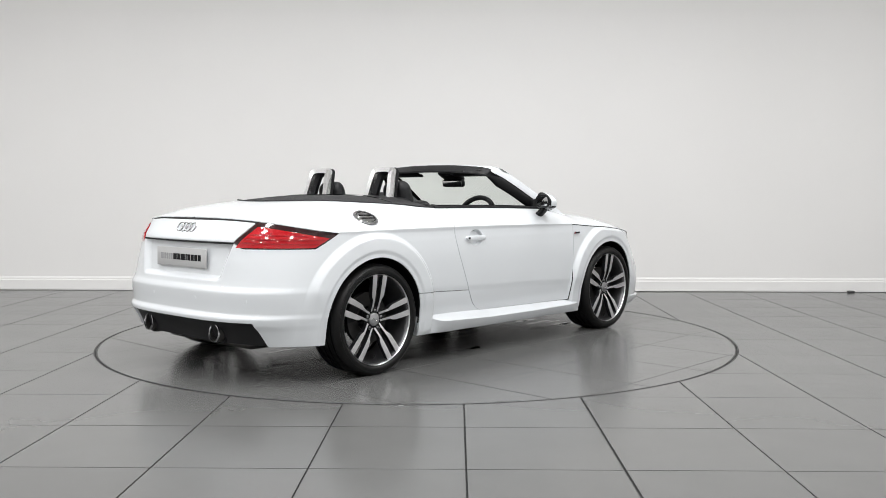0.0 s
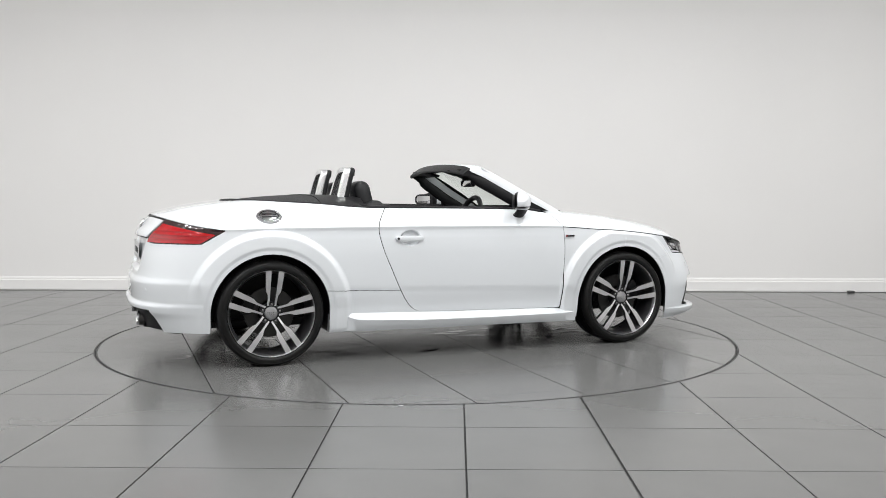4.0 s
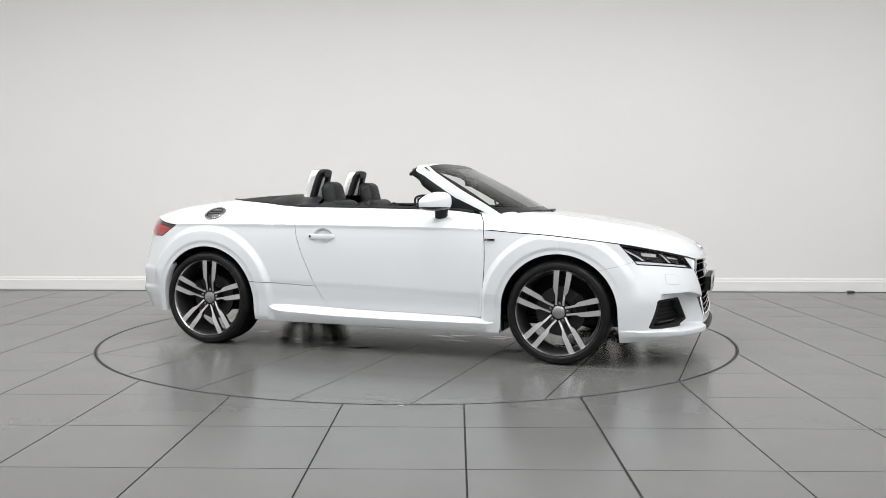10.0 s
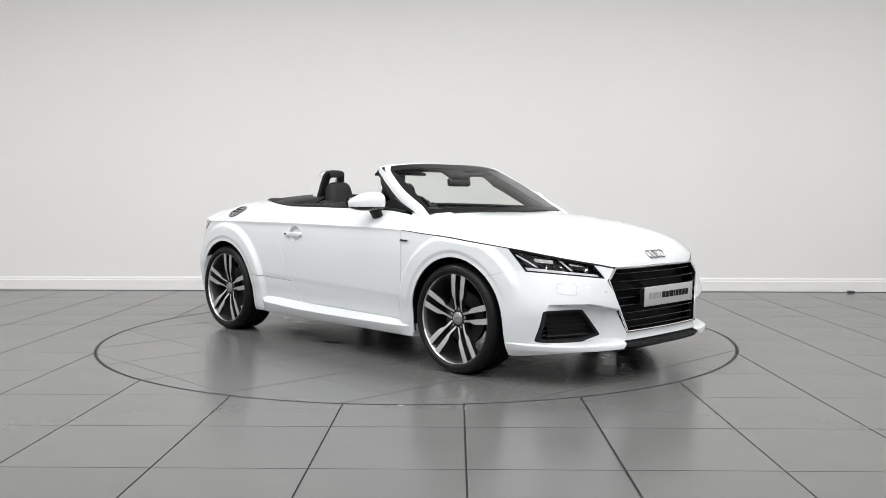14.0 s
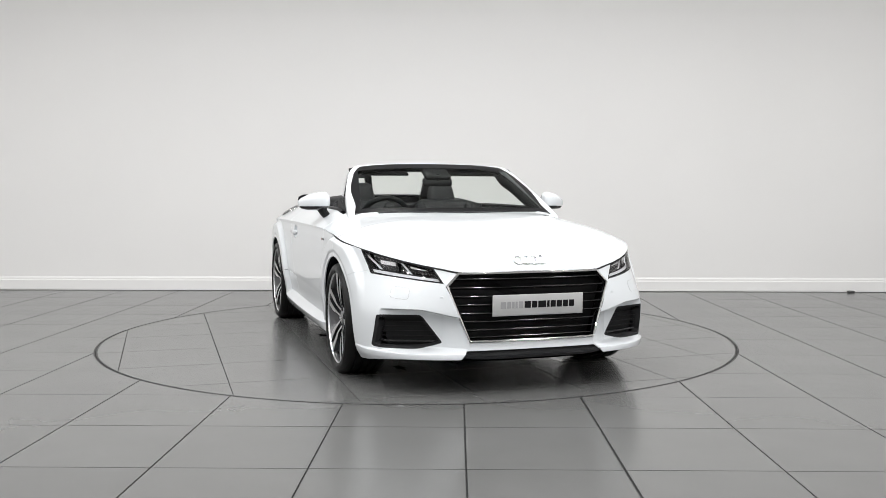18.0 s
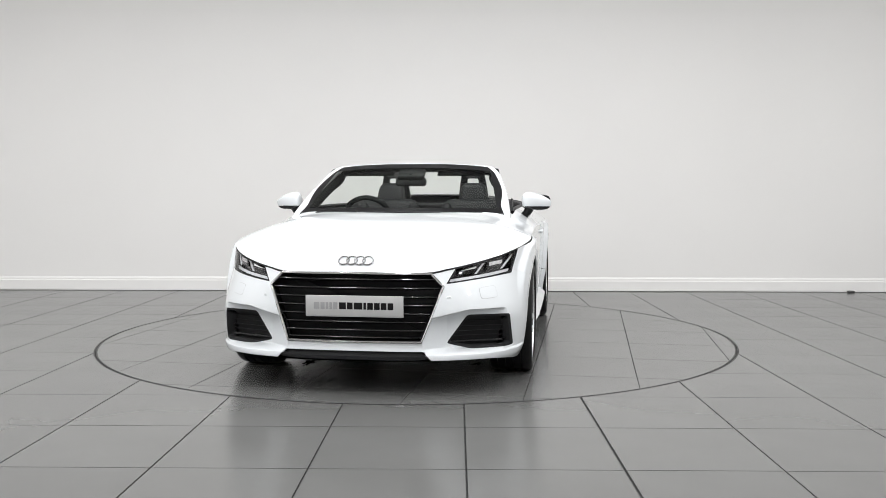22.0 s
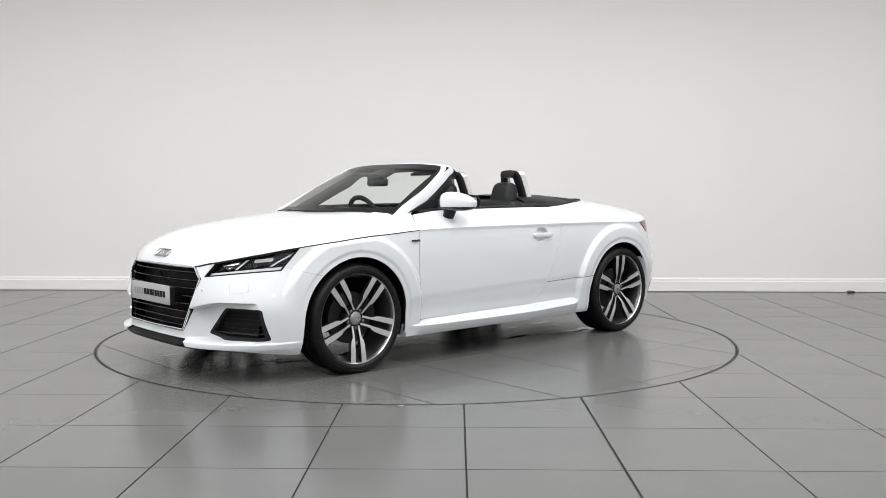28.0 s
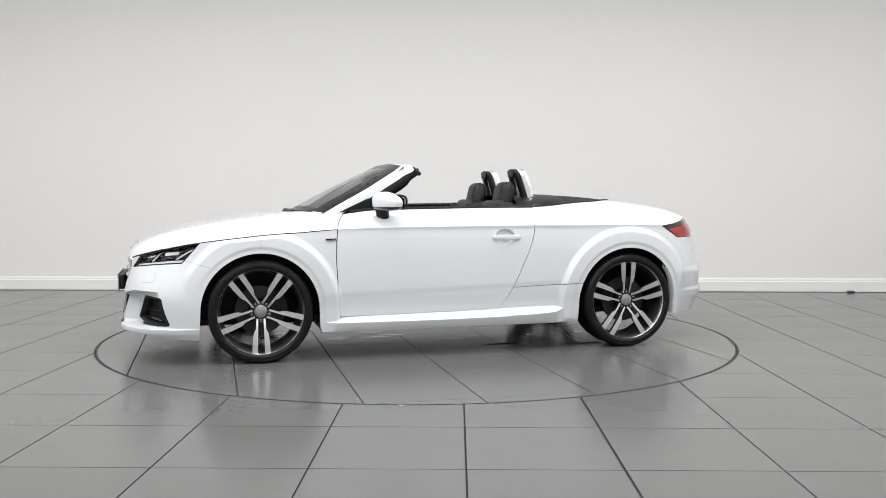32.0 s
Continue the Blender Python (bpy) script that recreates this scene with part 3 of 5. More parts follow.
def make_wheel(hx, sy, spin):
    """Origin at the outer rim plane; +y is outward."""
    m = pose(hx, sy * 0.895, HUBZ, 0, 0, 0 if sy > 0 else 180)
    wheel = part("wheel", lathe([(0.265, -0.004), (0.257, -0.012), (0.252, -0.03), (0.246, -0.055), (0.243, -0.075), (0.240, -0.11), (0.241, -0.19), (0.250, -0.20), (0.250, -0.195)], 72, "y"), BARREL, car, "two-tone alloy wheel with five double spokes")
    wheel.matrix_local = m
    # tyre with shoulder and tread grooves
    prof = [(0.246, -0.225), (0.262, -0.236), (0.292, -0.243), (0.313, -0.238), (0.3245, -0.222)]
    for g in (-0.185, -0.140, -0.095, -0.050):
        prof += [(0.3265, g - 0.018), (0.3265, g - 0.005), (0.3195, g - 0.004), (0.3195, g + 0.004), (0.3265, g + 0.005)]
    prof += [(0.3255, -0.022), (0.3205, -0.008), (0.314, 0.002), (0.305, 0.0085), (0.3035, 0.0075), (0.290, 0.0120), (0.281, 0.0105), (0.274, 0.006), (0.2675, -0.003), (0.263, -0.012)]
    part("tyre", lathe(prof, 96, "y"), RUBBER, wheel, "black low-profile tyre")
    part("rim_lip", lathe([(0.2600, -0.018), (0.2615, -0.007), (0.2635, -0.002), (0.2660, 0.001), (0.2680, -0.002), (0.2670, -0.012)], 96, "y"), ALLOY, wheel, "bright machined rim edge")
    for k in range(5):
        a = radians(TOP_ANGLE + spin + 72 * k)
        dark = bmesh.new()
        for side in (1, -1):
            spoke_bar(dark, a, side)
        part("spoke", dark, ALLOYD, wheel, smooth=False)
        face = bmesh.new()
        for side in (1, -1):
            c, s = math.cos(a), math.sin(a)
            row = []
            for r, i, o, y in SPOKE:
                row.append([face.verts.new((r * c - t * side * s, y + 0.0015, r * s + t * side * c)) for t in (i + 0.0008, o - 0.0008)])
            for p, q in zip(row, row[1:]):
                face.faces.new((p[0], p[1], q[1], q[0]))
        r = bmesh.ops.extrude_face_region(face, geom=face.faces[:])
        for v in [g for g in r["geom"] if isinstance(g, bmesh.types.BMVert)]:
            v.co.y -= 0.004
        part("spoke_face", face, ALLOY, wheel, smooth=False)
    hub = lathe([(0.0, -0.030), (0.020, -0.0305), (0.0335, -0.033), (0.036, -0.041), (0.048, -0.047), (0.060, -0.058), (0.064, -0.080)], 40, "y")
    part("hub", hub, ALLOYD, wheel)
    cap = part("centre_cap", lathe([(0.0, -0.0275), (0.026, -0.0280), (0.036, -0.0305), (0.0395, -0.034), (0.0405, -0.042)], 36, "y"), CAPM, wheel, "silver centre cap")
    part("cap_rings", rings(pose(0, -0.0285, 0, -90, 0, 0), 0.0085, 0.0014), CHROME, cap)
    for k in range(5):
        a = radians(TOP_ANGLE + spin + 72 * k)
        at = Matrix.Translation((0.056 * math.cos(a), 0, 0.056 * math.sin(a)))
        b = part("wheel_bolt", lathe([(0.0, -0.034), (0.008, -0.0345), (0.0095, -0.038), (0.0095, -0.06)], 12, "y", m=at), SLATE, wheel)
        part("bolt_well", lathe([(0.0100, -0.048), (0.0140, -0.032), (0.0165, -0.031), (0.0180, -0.036), (0.0180, -0.06)], 20, "y", m=at), ALLOYD, b)
    part("brake_disc", lathe([(0.07, -0.105), (0.075, -0.098), (0.095, -0.096), (0.155, -0.096), (0.156, -0.099), (0.156, -0.122), (0.09, -0.124), (0.07, -0.12)], 56, "y"), DISC, wheel, "grey iron brake disc")
    ca = radians(160 if hx > 0 else 20)
    cal = bmesh.new()
    pts = [(r * math.cos(ca + d), r * math.sin(ca + d)) for r, ds in ((0.172, np.linspace(-0.42, 0.42, 9)), (0.105, np.linspace(0.36, -0.36, 9))) for d in ds]
    prism(pts, -0.06, "y", -0.078, cal)
    part("brake_caliper", cal, BLACK, wheel, smooth=False)
    va = radians(TOP_ANGLE + spin + 72 * 2 + 36)
    part("valve", tube([(0.226 * math.cos(va), -0.02, 0.226 * math.sin(va)), (0.205 * math.cos(va), -0.012, 0.205 * math.sin(va))], 0.004, 8), BLACK, wheel)
    return wheel


for hx, sy, spin in ((HUBX, -1, 13), (-HUBX, -1, 11), (HUBX, 1, -30), (-HUBX, 1, 6)):
    make_wheel(hx, sy, spin)

# arch liners and underbody
for hx in (HUBX, -HUBX):
    for sy, _ in SIDES:
        bm = bmesh.new()
        rows = []
        for k in range(33):
            a = radians(-13 + 206 * k / 32)
            rr = 0.378 if math.sin(a) > 0 else 0.378 + 0.02
            lx, lz = hx + rr * math.cos(a), HUBZ + rr * math.sin(a)
            us = (1 if hx > 0 else -1) * np.linspace(0.8, 2.2, 300)
            ss = skin(us, np.full_like(us, max(lz, 0.12)))
            edge_y = float(ss[np.argmin(np.abs(ss[:, 0] - lx)), 1]) - 0.016
            rows.append([bm.verts.new((lx, sy * y, lz)) for y in (0.50, 0.70, edge_y)])
        for a, b in zip(rows, rows[1:]):
            bm.faces.new((a[0], a[1], b[1], b[0])), bm.faces.new((a[1], a[2], b[2], b[1]))
        bm.faces.new([r[0] for r in rows])
        part("wheel_arch_liner", bm, BLACK, car, "black wheel arch liner")
under = bmesh.new()
box(0.10, 0, 0.225, 3.60, 1.06, 0.05, 0.01, bm=under)
box(0.0, 0, 0.205, 1.72, 1.42, 0.09, 0.02, bm=under)
box(-1.0, 0.0, 0.185, 0.8, 0.34, 0.09, 0.03, bm=under)
part("underbody", under, BLACK, car, "black underbody tray", smooth=False)
part("silencer", box(-1.70, 0, 0.225, 0.28, 0.9, 0.13, 0.05, 3), IRON, car, "dull metal exhaust silencer box")

# ---------------------------------------------------------------- side skirts
def skirt():
    sec = [(-0.885, .848, .860, .858, .30, .292, .188), (-0.80, .852, .868, .862, .298, .288, .186), (-0.70, .853, .905, .880, .300, .262, .185), (-0.45, .853, .908, .882, .295, .250, .184),
           (-0.25, .853, .909, .884, .288, .243, .183), (0.30, .853, .909, .884, .278, .238, .181), (0.70, .853, .905, .882, .270, .238, .178), (0.80, .853, .894, .878, .262, .238, .176), (0.872, .853, .872, .868, .250, .242, .174)]
    f = [curve([s[0] for s in sec], [s[k] for s in sec]) for k in range(1, 7)]
    bm, rings = bmesh.new(), []
    for x in np.linspace(-0.885, 0.872, 60):
        yi, yo, yb, zt, zm, zb = (float(g(x)) for g in f)
        rings.append([bm.verts.new(p) for p in ((x, yi - 0.03, zt), (x, yi, zt), (x, yo - 0.004, zm + 0.006), (x, yo, zm), (x, yo - 0.003, zm - 0.008), (x, yb, zb + 0.006), (x, yb - 0.006, zb), (x, yi - 0.05, zb))])
    for a, b in zip(rings, rings[1:]):
        for k in range(8):
            bm.faces.new((a[k], a[(k + 1) % 8], b[(k + 1) % 8], b[k]))
    bm.faces.new(rings[0]), bm.faces.new(rings[-1])
    return bm


for sy, _ in SIDES:
    bm = skirt()
    bmesh.ops.scale(bm, vec=(1, sy, 1), verts=bm.verts)
    part("side_skirt", bm, PAINT, car, "white side skirt", angle=28)

# ---------------------------------------------------------------- headlights
def strip(name, cuts, mat, parent, sy, off, f=wall_f, g=None, rim=0.006, label=""):
    s = sheet(f, g or grid(1.55, 2.45, 90, 0.45, 1, 60), cuts, off, rim)
    return panel(name, s if sy > 0 else mirrored(s), mat, parent, label)


for sy, _ in SIDES:
    lens = strip("headlight", [inside(in_headlight, 0.004)], LAMPGLASS, car, sy, -0.002, rim=0.0, label="dark LED headlight with a clear lens")
    strip("housing", [inside(in_headlight, 0.001)], GLOSSB, lens, sy, -0.050, rim=0.0, label="black headlight housing")
    low = lambda x, y, z: z - (0.590 + (y - 0.484) * 0.124)
    band = lambda x, y, z: np.minimum(low(x, y, z) - 0.010, 0.024 - low(x, y, z))
    strip("light_guide", [inside(in_headlight, 0.010), band], GUIDE, lens, sy, -0.022, label="pale light guide")
    for c0, w in ((0.795, 0.0045), (0.675, 0.005)):
        bar = lambda x, y, z, c0=c0, w=w: w - np.abs(y - c0 - (z - 0.69) * 0.8)
        strip("divider", [inside(in_headlight, 0.012), bar, lambda x, y, z: low(x, y, z) - 0.032], GUIDE, lens, sy, -0.024)
    for c0, w in ((0.738, 0.040), (0.60, 0.048)):
        unit = lambda x, y, z, c0=c0, w=w: np.minimum(w - np.abs(y - c0), np.minimum(low(x, y, z) - 0.040, 0.082 - low(x, y, z)))
        strip("lamp_unit", [inside(in_headlight, 0.014), unit], GLOSSB, lens, sy, -0.030, label="dark projector unit")
        strip("reflector", [inside(in_headlight, 0.016), lambda x, y, z, c0=c0, w=w: np.minimum(w * 0.8 - np.abs(y - c0), 0.010 - np.abs(low(x, y, z) - 0.068))], REFLECT, lens, sy, -0.026)
    strip("seal", [inside(in_headlight, 0.0005), lambda x, y, z: 0.006 - in_headlight(x, y, z)], BLACK, lens, sy, -0.001, rim=0.01)

# ---------------------------------------------------------------- tail lights
tail_grid = grid(-2.45, -1.3, 110, 0.70, 1, 50)
for sy, _ in SIDES:
    t = strip("tail_light", [inside(in_tail_light, 0.002)], REDDARK, car, sy, -0.004, g=tail_grid, label="red tail light with a smoked edge")
    core = lambda x, y, z: np.minimum(np.minimum(shoulder_z(x) - 0.037 - z, y - (0.505 + (z - 0.787) * 0.72)), np.minimum(z - 0.760, -1.524 - (0.843 - z) * 1.7 - x))
    strip("red_lens", [core], RED, t, sy, 0.0005, g=tail_grid, rim=0.004, label="bright red lens")
    mid = lambda x, y, z: np.minimum(core(x, y, z) - 0.012, 0.0045 - np.abs(z - 0.806 - (0.7 - y) * 0.03))
    strip("lens_rib", [mid], REDMID, t, sy, 0.0025, g=tail_grid, rim=0.002)
    for zr, hr in ((0.828, 0.003), (0.784, 0.003)):
        rib = lambda x, y, z, zr=zr, hr=hr: np.minimum(core(x, y, z) - 0.010, hr - np.abs(z - zr - (0.7 - y) * 0.03))
        strip("lens_rib", [rib], REDMID, t, sy, 0.0022, g=tail_grid, rim=0.002)
    for xr in (-1.66, -1.78, -1.88):
        rib = lambda x, y, z, xr=xr: np.minimum(core(x, y, z) - 0.012, 0.0022 - np.abs(x - xr + (0.80 - z) * 1.1))
        strip("lens_rib", [rib], REDMID, t, sy, 0.0015, g=tail_grid, rim=0.002)

# ---------------------------------------------------------------- grille
hexa = [(0.0, 0.640), (0.398, 0.640), (0.462, 0.575), (0.355, 0.290), (0.0, 0.290)]


def hex_path(grow=0.0, out=0.0, n=8):
    c = Vector((0, 0.46))
    pts = []
    half = [Vector(h) for h in hexa]
    loop = half + [Vector((-h.x, h.y)) for h in half[-2:0:-1]]
    for a, b in zip(loop, loop[1:] + loop[:1]):
        for k in range(n):
            p = a.lerp(b, k / n)
            q = on_wall(a.x, a.y, 1, out).lerp(on_wall(b.x, b.y, 1, out), k / n) if abs(a.y - b.y) > 0.1 else on_wall(p.x, p.y, 1, out)
            d = (p - c).normalized() * grow
            pts.append(q + Vector((0, d.x, d.y)))
    return pts


bm = bmesh.new()
vs = [bm.verts.new(p + Vector((-0.085, 0, 0))) for p in hex_path(0.01)]
bm.faces.new(vs)
grille = part("grille", bm, DARK, car, "gloss black grille with horizontal slats", smooth=False)
part("grille_frame", tube(hex_path(0.005, 0.002), 0.0068, 8, True), CHROME, grille, "thin chrome frame")
bm = bmesh.new()
fa, ba = [bm.verts.new(p) for p in hex_path(0.004, -0.002)], [bm.verts.new(p + Vector((-0.09, 0, 0))) for p in hex_path(0.004)]
for k in range(len(fa)):
    bm.faces.new((fa[k], fa[(k + 1) % len(fa)], ba[(k + 1) % len(fa)], ba[k]))
part("grille_surround", bm, GLOSSB, grille, smooth=False)


def hex_half(z):
    return 0.462 - max(z - 0.575, 0) * 0.95 - max(0.575 - z, 0) * 0.375


for z in (0.612, 0.567, 0.522, 0.478, 0.434, 0.390, 0.346, 0.308):
    w = hex_half(z) - 0.006
    rows = []
    bm = bmesh.new()
    for y in np.linspace(-w, w, 25):
        p = on_wall(y, z, 1, -0.012)
        rows.append([bm.verts.new(p + Vector(d)) for d in ((0, 0, 0.0025), (0.0, 0, -0.0025), (-0.045, 0, -0.016), (-0.045, 0, -0.004))])
    for a, b in zip(rows, rows[1:]):
        for k in range(4):
            bm.faces.new((a[k], a[(k + 1) % 4], b[(k + 1) % 4], b[k]))
    bm.faces.new(rows[0]), bm.faces.new(rows[-1])
    slat = part("slat", bm, GLOSSB, grille, smooth=False)
    # added brighter metal tube imitates the highlight along the gloss black slat
    part("slat_highlight", tube([on_wall(y, z, 1, -0.011) for y in np.linspace(-w, w, 25)], 0.0040, 8), SLATEDGE, slat, "black chrome tube standing in for the slat's highlight line")

# ---------------------------------------------------------------- number plates (writing kept as bars)
def plate(name, m, parent, label):
    ob = part(name, box(0, 0, 0, 0.522, 0.112, 0.006, 0.0025, 2), PLATE, parent, label)
    ob.matrix_local = m
    part("plate_border", prism([(-0.256, -0.051), (0.256, -0.051), (0.256, -0.0495), (-0.256, -0.0495)], 0.0012, "z", 0.0028), PRINT_SHADE, ob, smooth=False)
    for mat, x0, widths in ((PRINT_SHADE, -0.216, (0.030, 0.022, 0.014, 0.014, 0.022)), (PRINT, -0.080, (0.036, 0.030, 0.046, 0.014, 0.030, 0.030, 0.030, 0.030))):
        for w in widths:
            part("print_bar", box(x0 + w / 2, 0.002, 0.0035, w, 0.036, 0.0014), mat, ob, smooth=False)
            x0 += w + 0.0060
    return ob


plate("number_plate", facing(Vector((2.138, 0.012, 0.475)), (1, 0, -0.03)), car, "silver front plate with dark print")
part("plate_holder", box(2.114, 0.012, 0.475, 0.034, 0.50, 0.095, 0.006), BLACK, car, smooth=False)
plate("number_plate", facing(Vector((-1.991, 0, 0.688)), (-1, 0, 0.02)), car, "silver rear plate with dark print")


part("ring_badge", rings(facing(*[on_top(2.045, 0.0001)[k] for k in (0, 1)], up=(0, 0, 1)), 0.0285, 0.0042), BADGE, car, "chrome badge of four linked rings")
tp = on_wall(0.0, 0.862, -1, 0.002)
part("ring_badge", rings(facing(tp, (-1, 0, 0.55)), 0.0285, 0.0042), BADGE, car, "chrome badge of four linked rings")
for sy, _ in SIDES:
    b = part("side_badge", prism([(0.795, 0.765), (0.845, 0.765), (0.848, 0.777), (0.798, 0.777)], -0.004 * sy, "y", sy * 0.8955), SLATEDGE, car, "small dark chrome side badge", smooth=False)
    part("red_mark", prism([(0.778, 0.764), (0.790, 0.764), (0.797, 0.779), (0.785, 0.779)], -0.004 * sy, "y", sy * 0.8958), BADGERED, b, smooth=False)

# ---------------------------------------------------------------- front intakes, splitter, rear diffuser, exhausts
for sy, _ in SIDES:
    s = sheet(wall_f, grid(1.55, 2.55, 70, 0.15, 0.75, 50), [inside(in_fog, -0.004)], -0.055, 0.0)
    fog = panel("fog_intake", s if sy > 0 else mirrored(s), DARK, None, "black side air intake")
    s = sheet(wall_f, grid(1.55, 2.55, 70, 0.15, 0.75, 50), [inside(in_fog, -0.002), lambda x, y, z: 0.012 - in_fog(x, y, z)], -0.002, 0.055)
    panel("intake_frame", s if sy > 0 else mirrored(s), DARK, fog)
    for z0 in (0.275,):
        s = sheet(wall_f, grid(1.55, 2.55, 70, 0.15, 0.75, 90), [inside(in_fog, 0.012), lambda x, y, z, z0=z0: 0.0045 - np.abs(z - z0)], -0.030, 0.018)
        panel("slat", s if sy > 0 else mirrored(s), GLOSSB, fog)
    for z0 in (0.300, 0.325, 0.350, 0.375, 0.400):
        s = sheet(wall_f, grid(1.55, 2.55, 70, 0.15, 0.75, 160), [inside(in_fog, 0.004), lambda x, y, z, z0=z0: 0.0022 - np.abs(z - z0)], -0.040, 0.010)
        panel("mesh_bar", s if sy > 0 else mirrored(s), BLACK, fog)

# front splitter: a thin black blade under the chin
bm, rows = bmesh.new(), []
for y in np.linspace(-0.43, 0.43, 31):
    p = on_wall(y, 0.215, 1, 0.0)
    e = -0.016 - 0.008 * (abs(y) / 0.43) ** 6
    up = 0.02 * (abs(y) / 0.43) ** 8
    rows.append([bm.verts.new(v) for v in ((p.x - 0.10, y, 0.222), (p.x + e - 0.008, y, 0.212 + up), (p.x + e + 0.012, y, 0.204 + up), (p.x + e + 0.012, y, 0.194 + up), (p.x - 0.12, y, 0.182))])
for a, b in zip(rows, rows[1:]):
    for k in range(5):
        bm.faces.new((a[k], a[(k + 1) % 5], b[(k + 1) % 5], b[k]))
bm.faces.new(rows[0]), bm.faces.new(rows[-1])
part("front_splitter", bm, BLACK, car, "black front splitter under the chin")
s = sheet(wall_f, grid(1.9, UMAX, 60, 0, 0.5, 30), [lambda x, y, z: 0.25 - z, lambda x, y, z: z - 0.19, lambda x, y, z: 0.43 - y], -0.05, 0.0)
panel("chin_intake", merged(s, mirrored(s)), DARK, None, "black lower air intake")

s = sheet(wall_f, grid(UMIN, -1.6, 90, 0, 0.5, 44), [inside(in_diffuser, 0.001), lambda x, y, z: z - 0.285], -0.090, 0.012)
diff = panel("rear_diffuser", merged(s, mirrored(s)), BLACK, None, "black textured rear diffuser")
s = sheet(wall_f, grid(UMIN, -1.6, 90, 0, 0.5, 44), [inside(in_diffuser, 0.001), lambda x, y, z: 0.288 - z, lambda x, y, z: z - 0.235], -0.062, 0.03)
panel("diffuser_blade", merged(s, mirrored(s)), SATINB, diff, "satin dark grey lower blade")
for sy, _ in SIDES:
    m = pose(-1.958, sy * 0.350, 0.270, 0, 6, 0)
    p = part("exhaust_pipe", lathe([(0.050, 0.10), (0.050, -0.045), (0.0485, -0.052), (0.046, -0.052), (0.0445, -0.045), (0.044, 0.08), (0.0, 0.08)], 36, "x", m=m), IRON, car, "dark steel round exhaust tailpipe with a bright rim")
    # dark liner that blackens the inside of the pipe
    part("dark_bore", lathe([(0.0432, -0.02), (0.0432, 0.07), (0.0, 0.07)], 28, "x", m=m), DARK, p)
    part("pipe_rim", lathe([(0.0505, -0.044), (0.0495, -0.053), (0.0465, -0.054), (0.0440, -0.046)], 36, "x", m=m), SLATE, p, "bright rolled rim")
    part("pipe_collar", lathe([(0.055, 0.05), (0.062, 0.02), (0.062, -0.01), (0.055, -0.012), (0.052, 0.0)], 36, "x", m=m), BLACK, p)

# ---------------------------------------------------------------- door handles, fuel cap, washers, sensors
for sy, _ in SIDES:
    bm = bmesh.new()
    rows = []
    for k, x in enumerate(np.linspace(-0.457, -0.262, 21)):
        t = (x + 0.3595) / 0.0975
        e = max(1 - abs(t) ** 14, 0.02)
        y = float(side_w(0.775)) + 0.010 + 0.012 * (1 - abs(t) ** 4)
        h = 0.0165 * e ** 0.5
        rows.append([bm.verts.new((x, sy * yy, 0.773 + zz)) for yy, zz in ((y - 0.016, -h * 0.9), (y - 0.003, -h), (y, -h * 0.6), (y, h * 0.6), (y - 0.003, h), (y - 0.016, h * 0.9))])
    for a, b in zip(rows, rows[1:]):
        for k in range(6):
            bm.faces.new((a[k], a[(k + 1) % 6], b[(k + 1) % 6], b[k]))
    bm.faces.new(rows[0]), bm.faces.new(rows[-1])
    h = part("door_handle", bm, PAINT, doors[0] if sy > 0 else doors[1], "white pull handle", angle=50)
    if sy < 0:
        part("lock_cylinder", lathe([(0.0, 0.0), (0.007, 0.0), (0.008, 0.008)], 14, "y", m=pose(-0.438, -0.9045, 0.773)), SLATEDGE, doors[1])

fp, fn = on_top(-1.245, -0.782)
fm = facing(fp, fn, (0, 0, 1)) @ Matrix.Diagonal((1.0, 1.0, 1, 1))
cap = part("fuel_cap", lathe([(0.0, 0.009), (0.050, 0.0085), (0.056, 0.006), (0.062, 0.010), (0.072, 0.009), (0.078, 0.003), (0.079, -0.004)], 48, "z", m=fm), SLATE, car, "round brushed aluminium fuel cap")
for a in range(8):
    ang = a * math.pi / 4 + 0.3
    part("cap_screw", lathe([(0.0, 0.0115), (0.0045, 0.011), (0.005, 0.008)], 10, "z", m=fm @ Matrix.Translation((0.067 * math.cos(ang), 0.067 * math.sin(ang), 0))), CHROME, cap)
part("cap_gap", lathe([(0.055, 0.0078), (0.062, 0.0092)], 40, "z", m=fm), DARK, cap)
for d in (-0.017, 0.017):
    part("cap_groove", box(0, d, 0.0095, 0.090, 0.008, 0.003, m=None), DARK, cap, smooth=False).matrix_local = fm

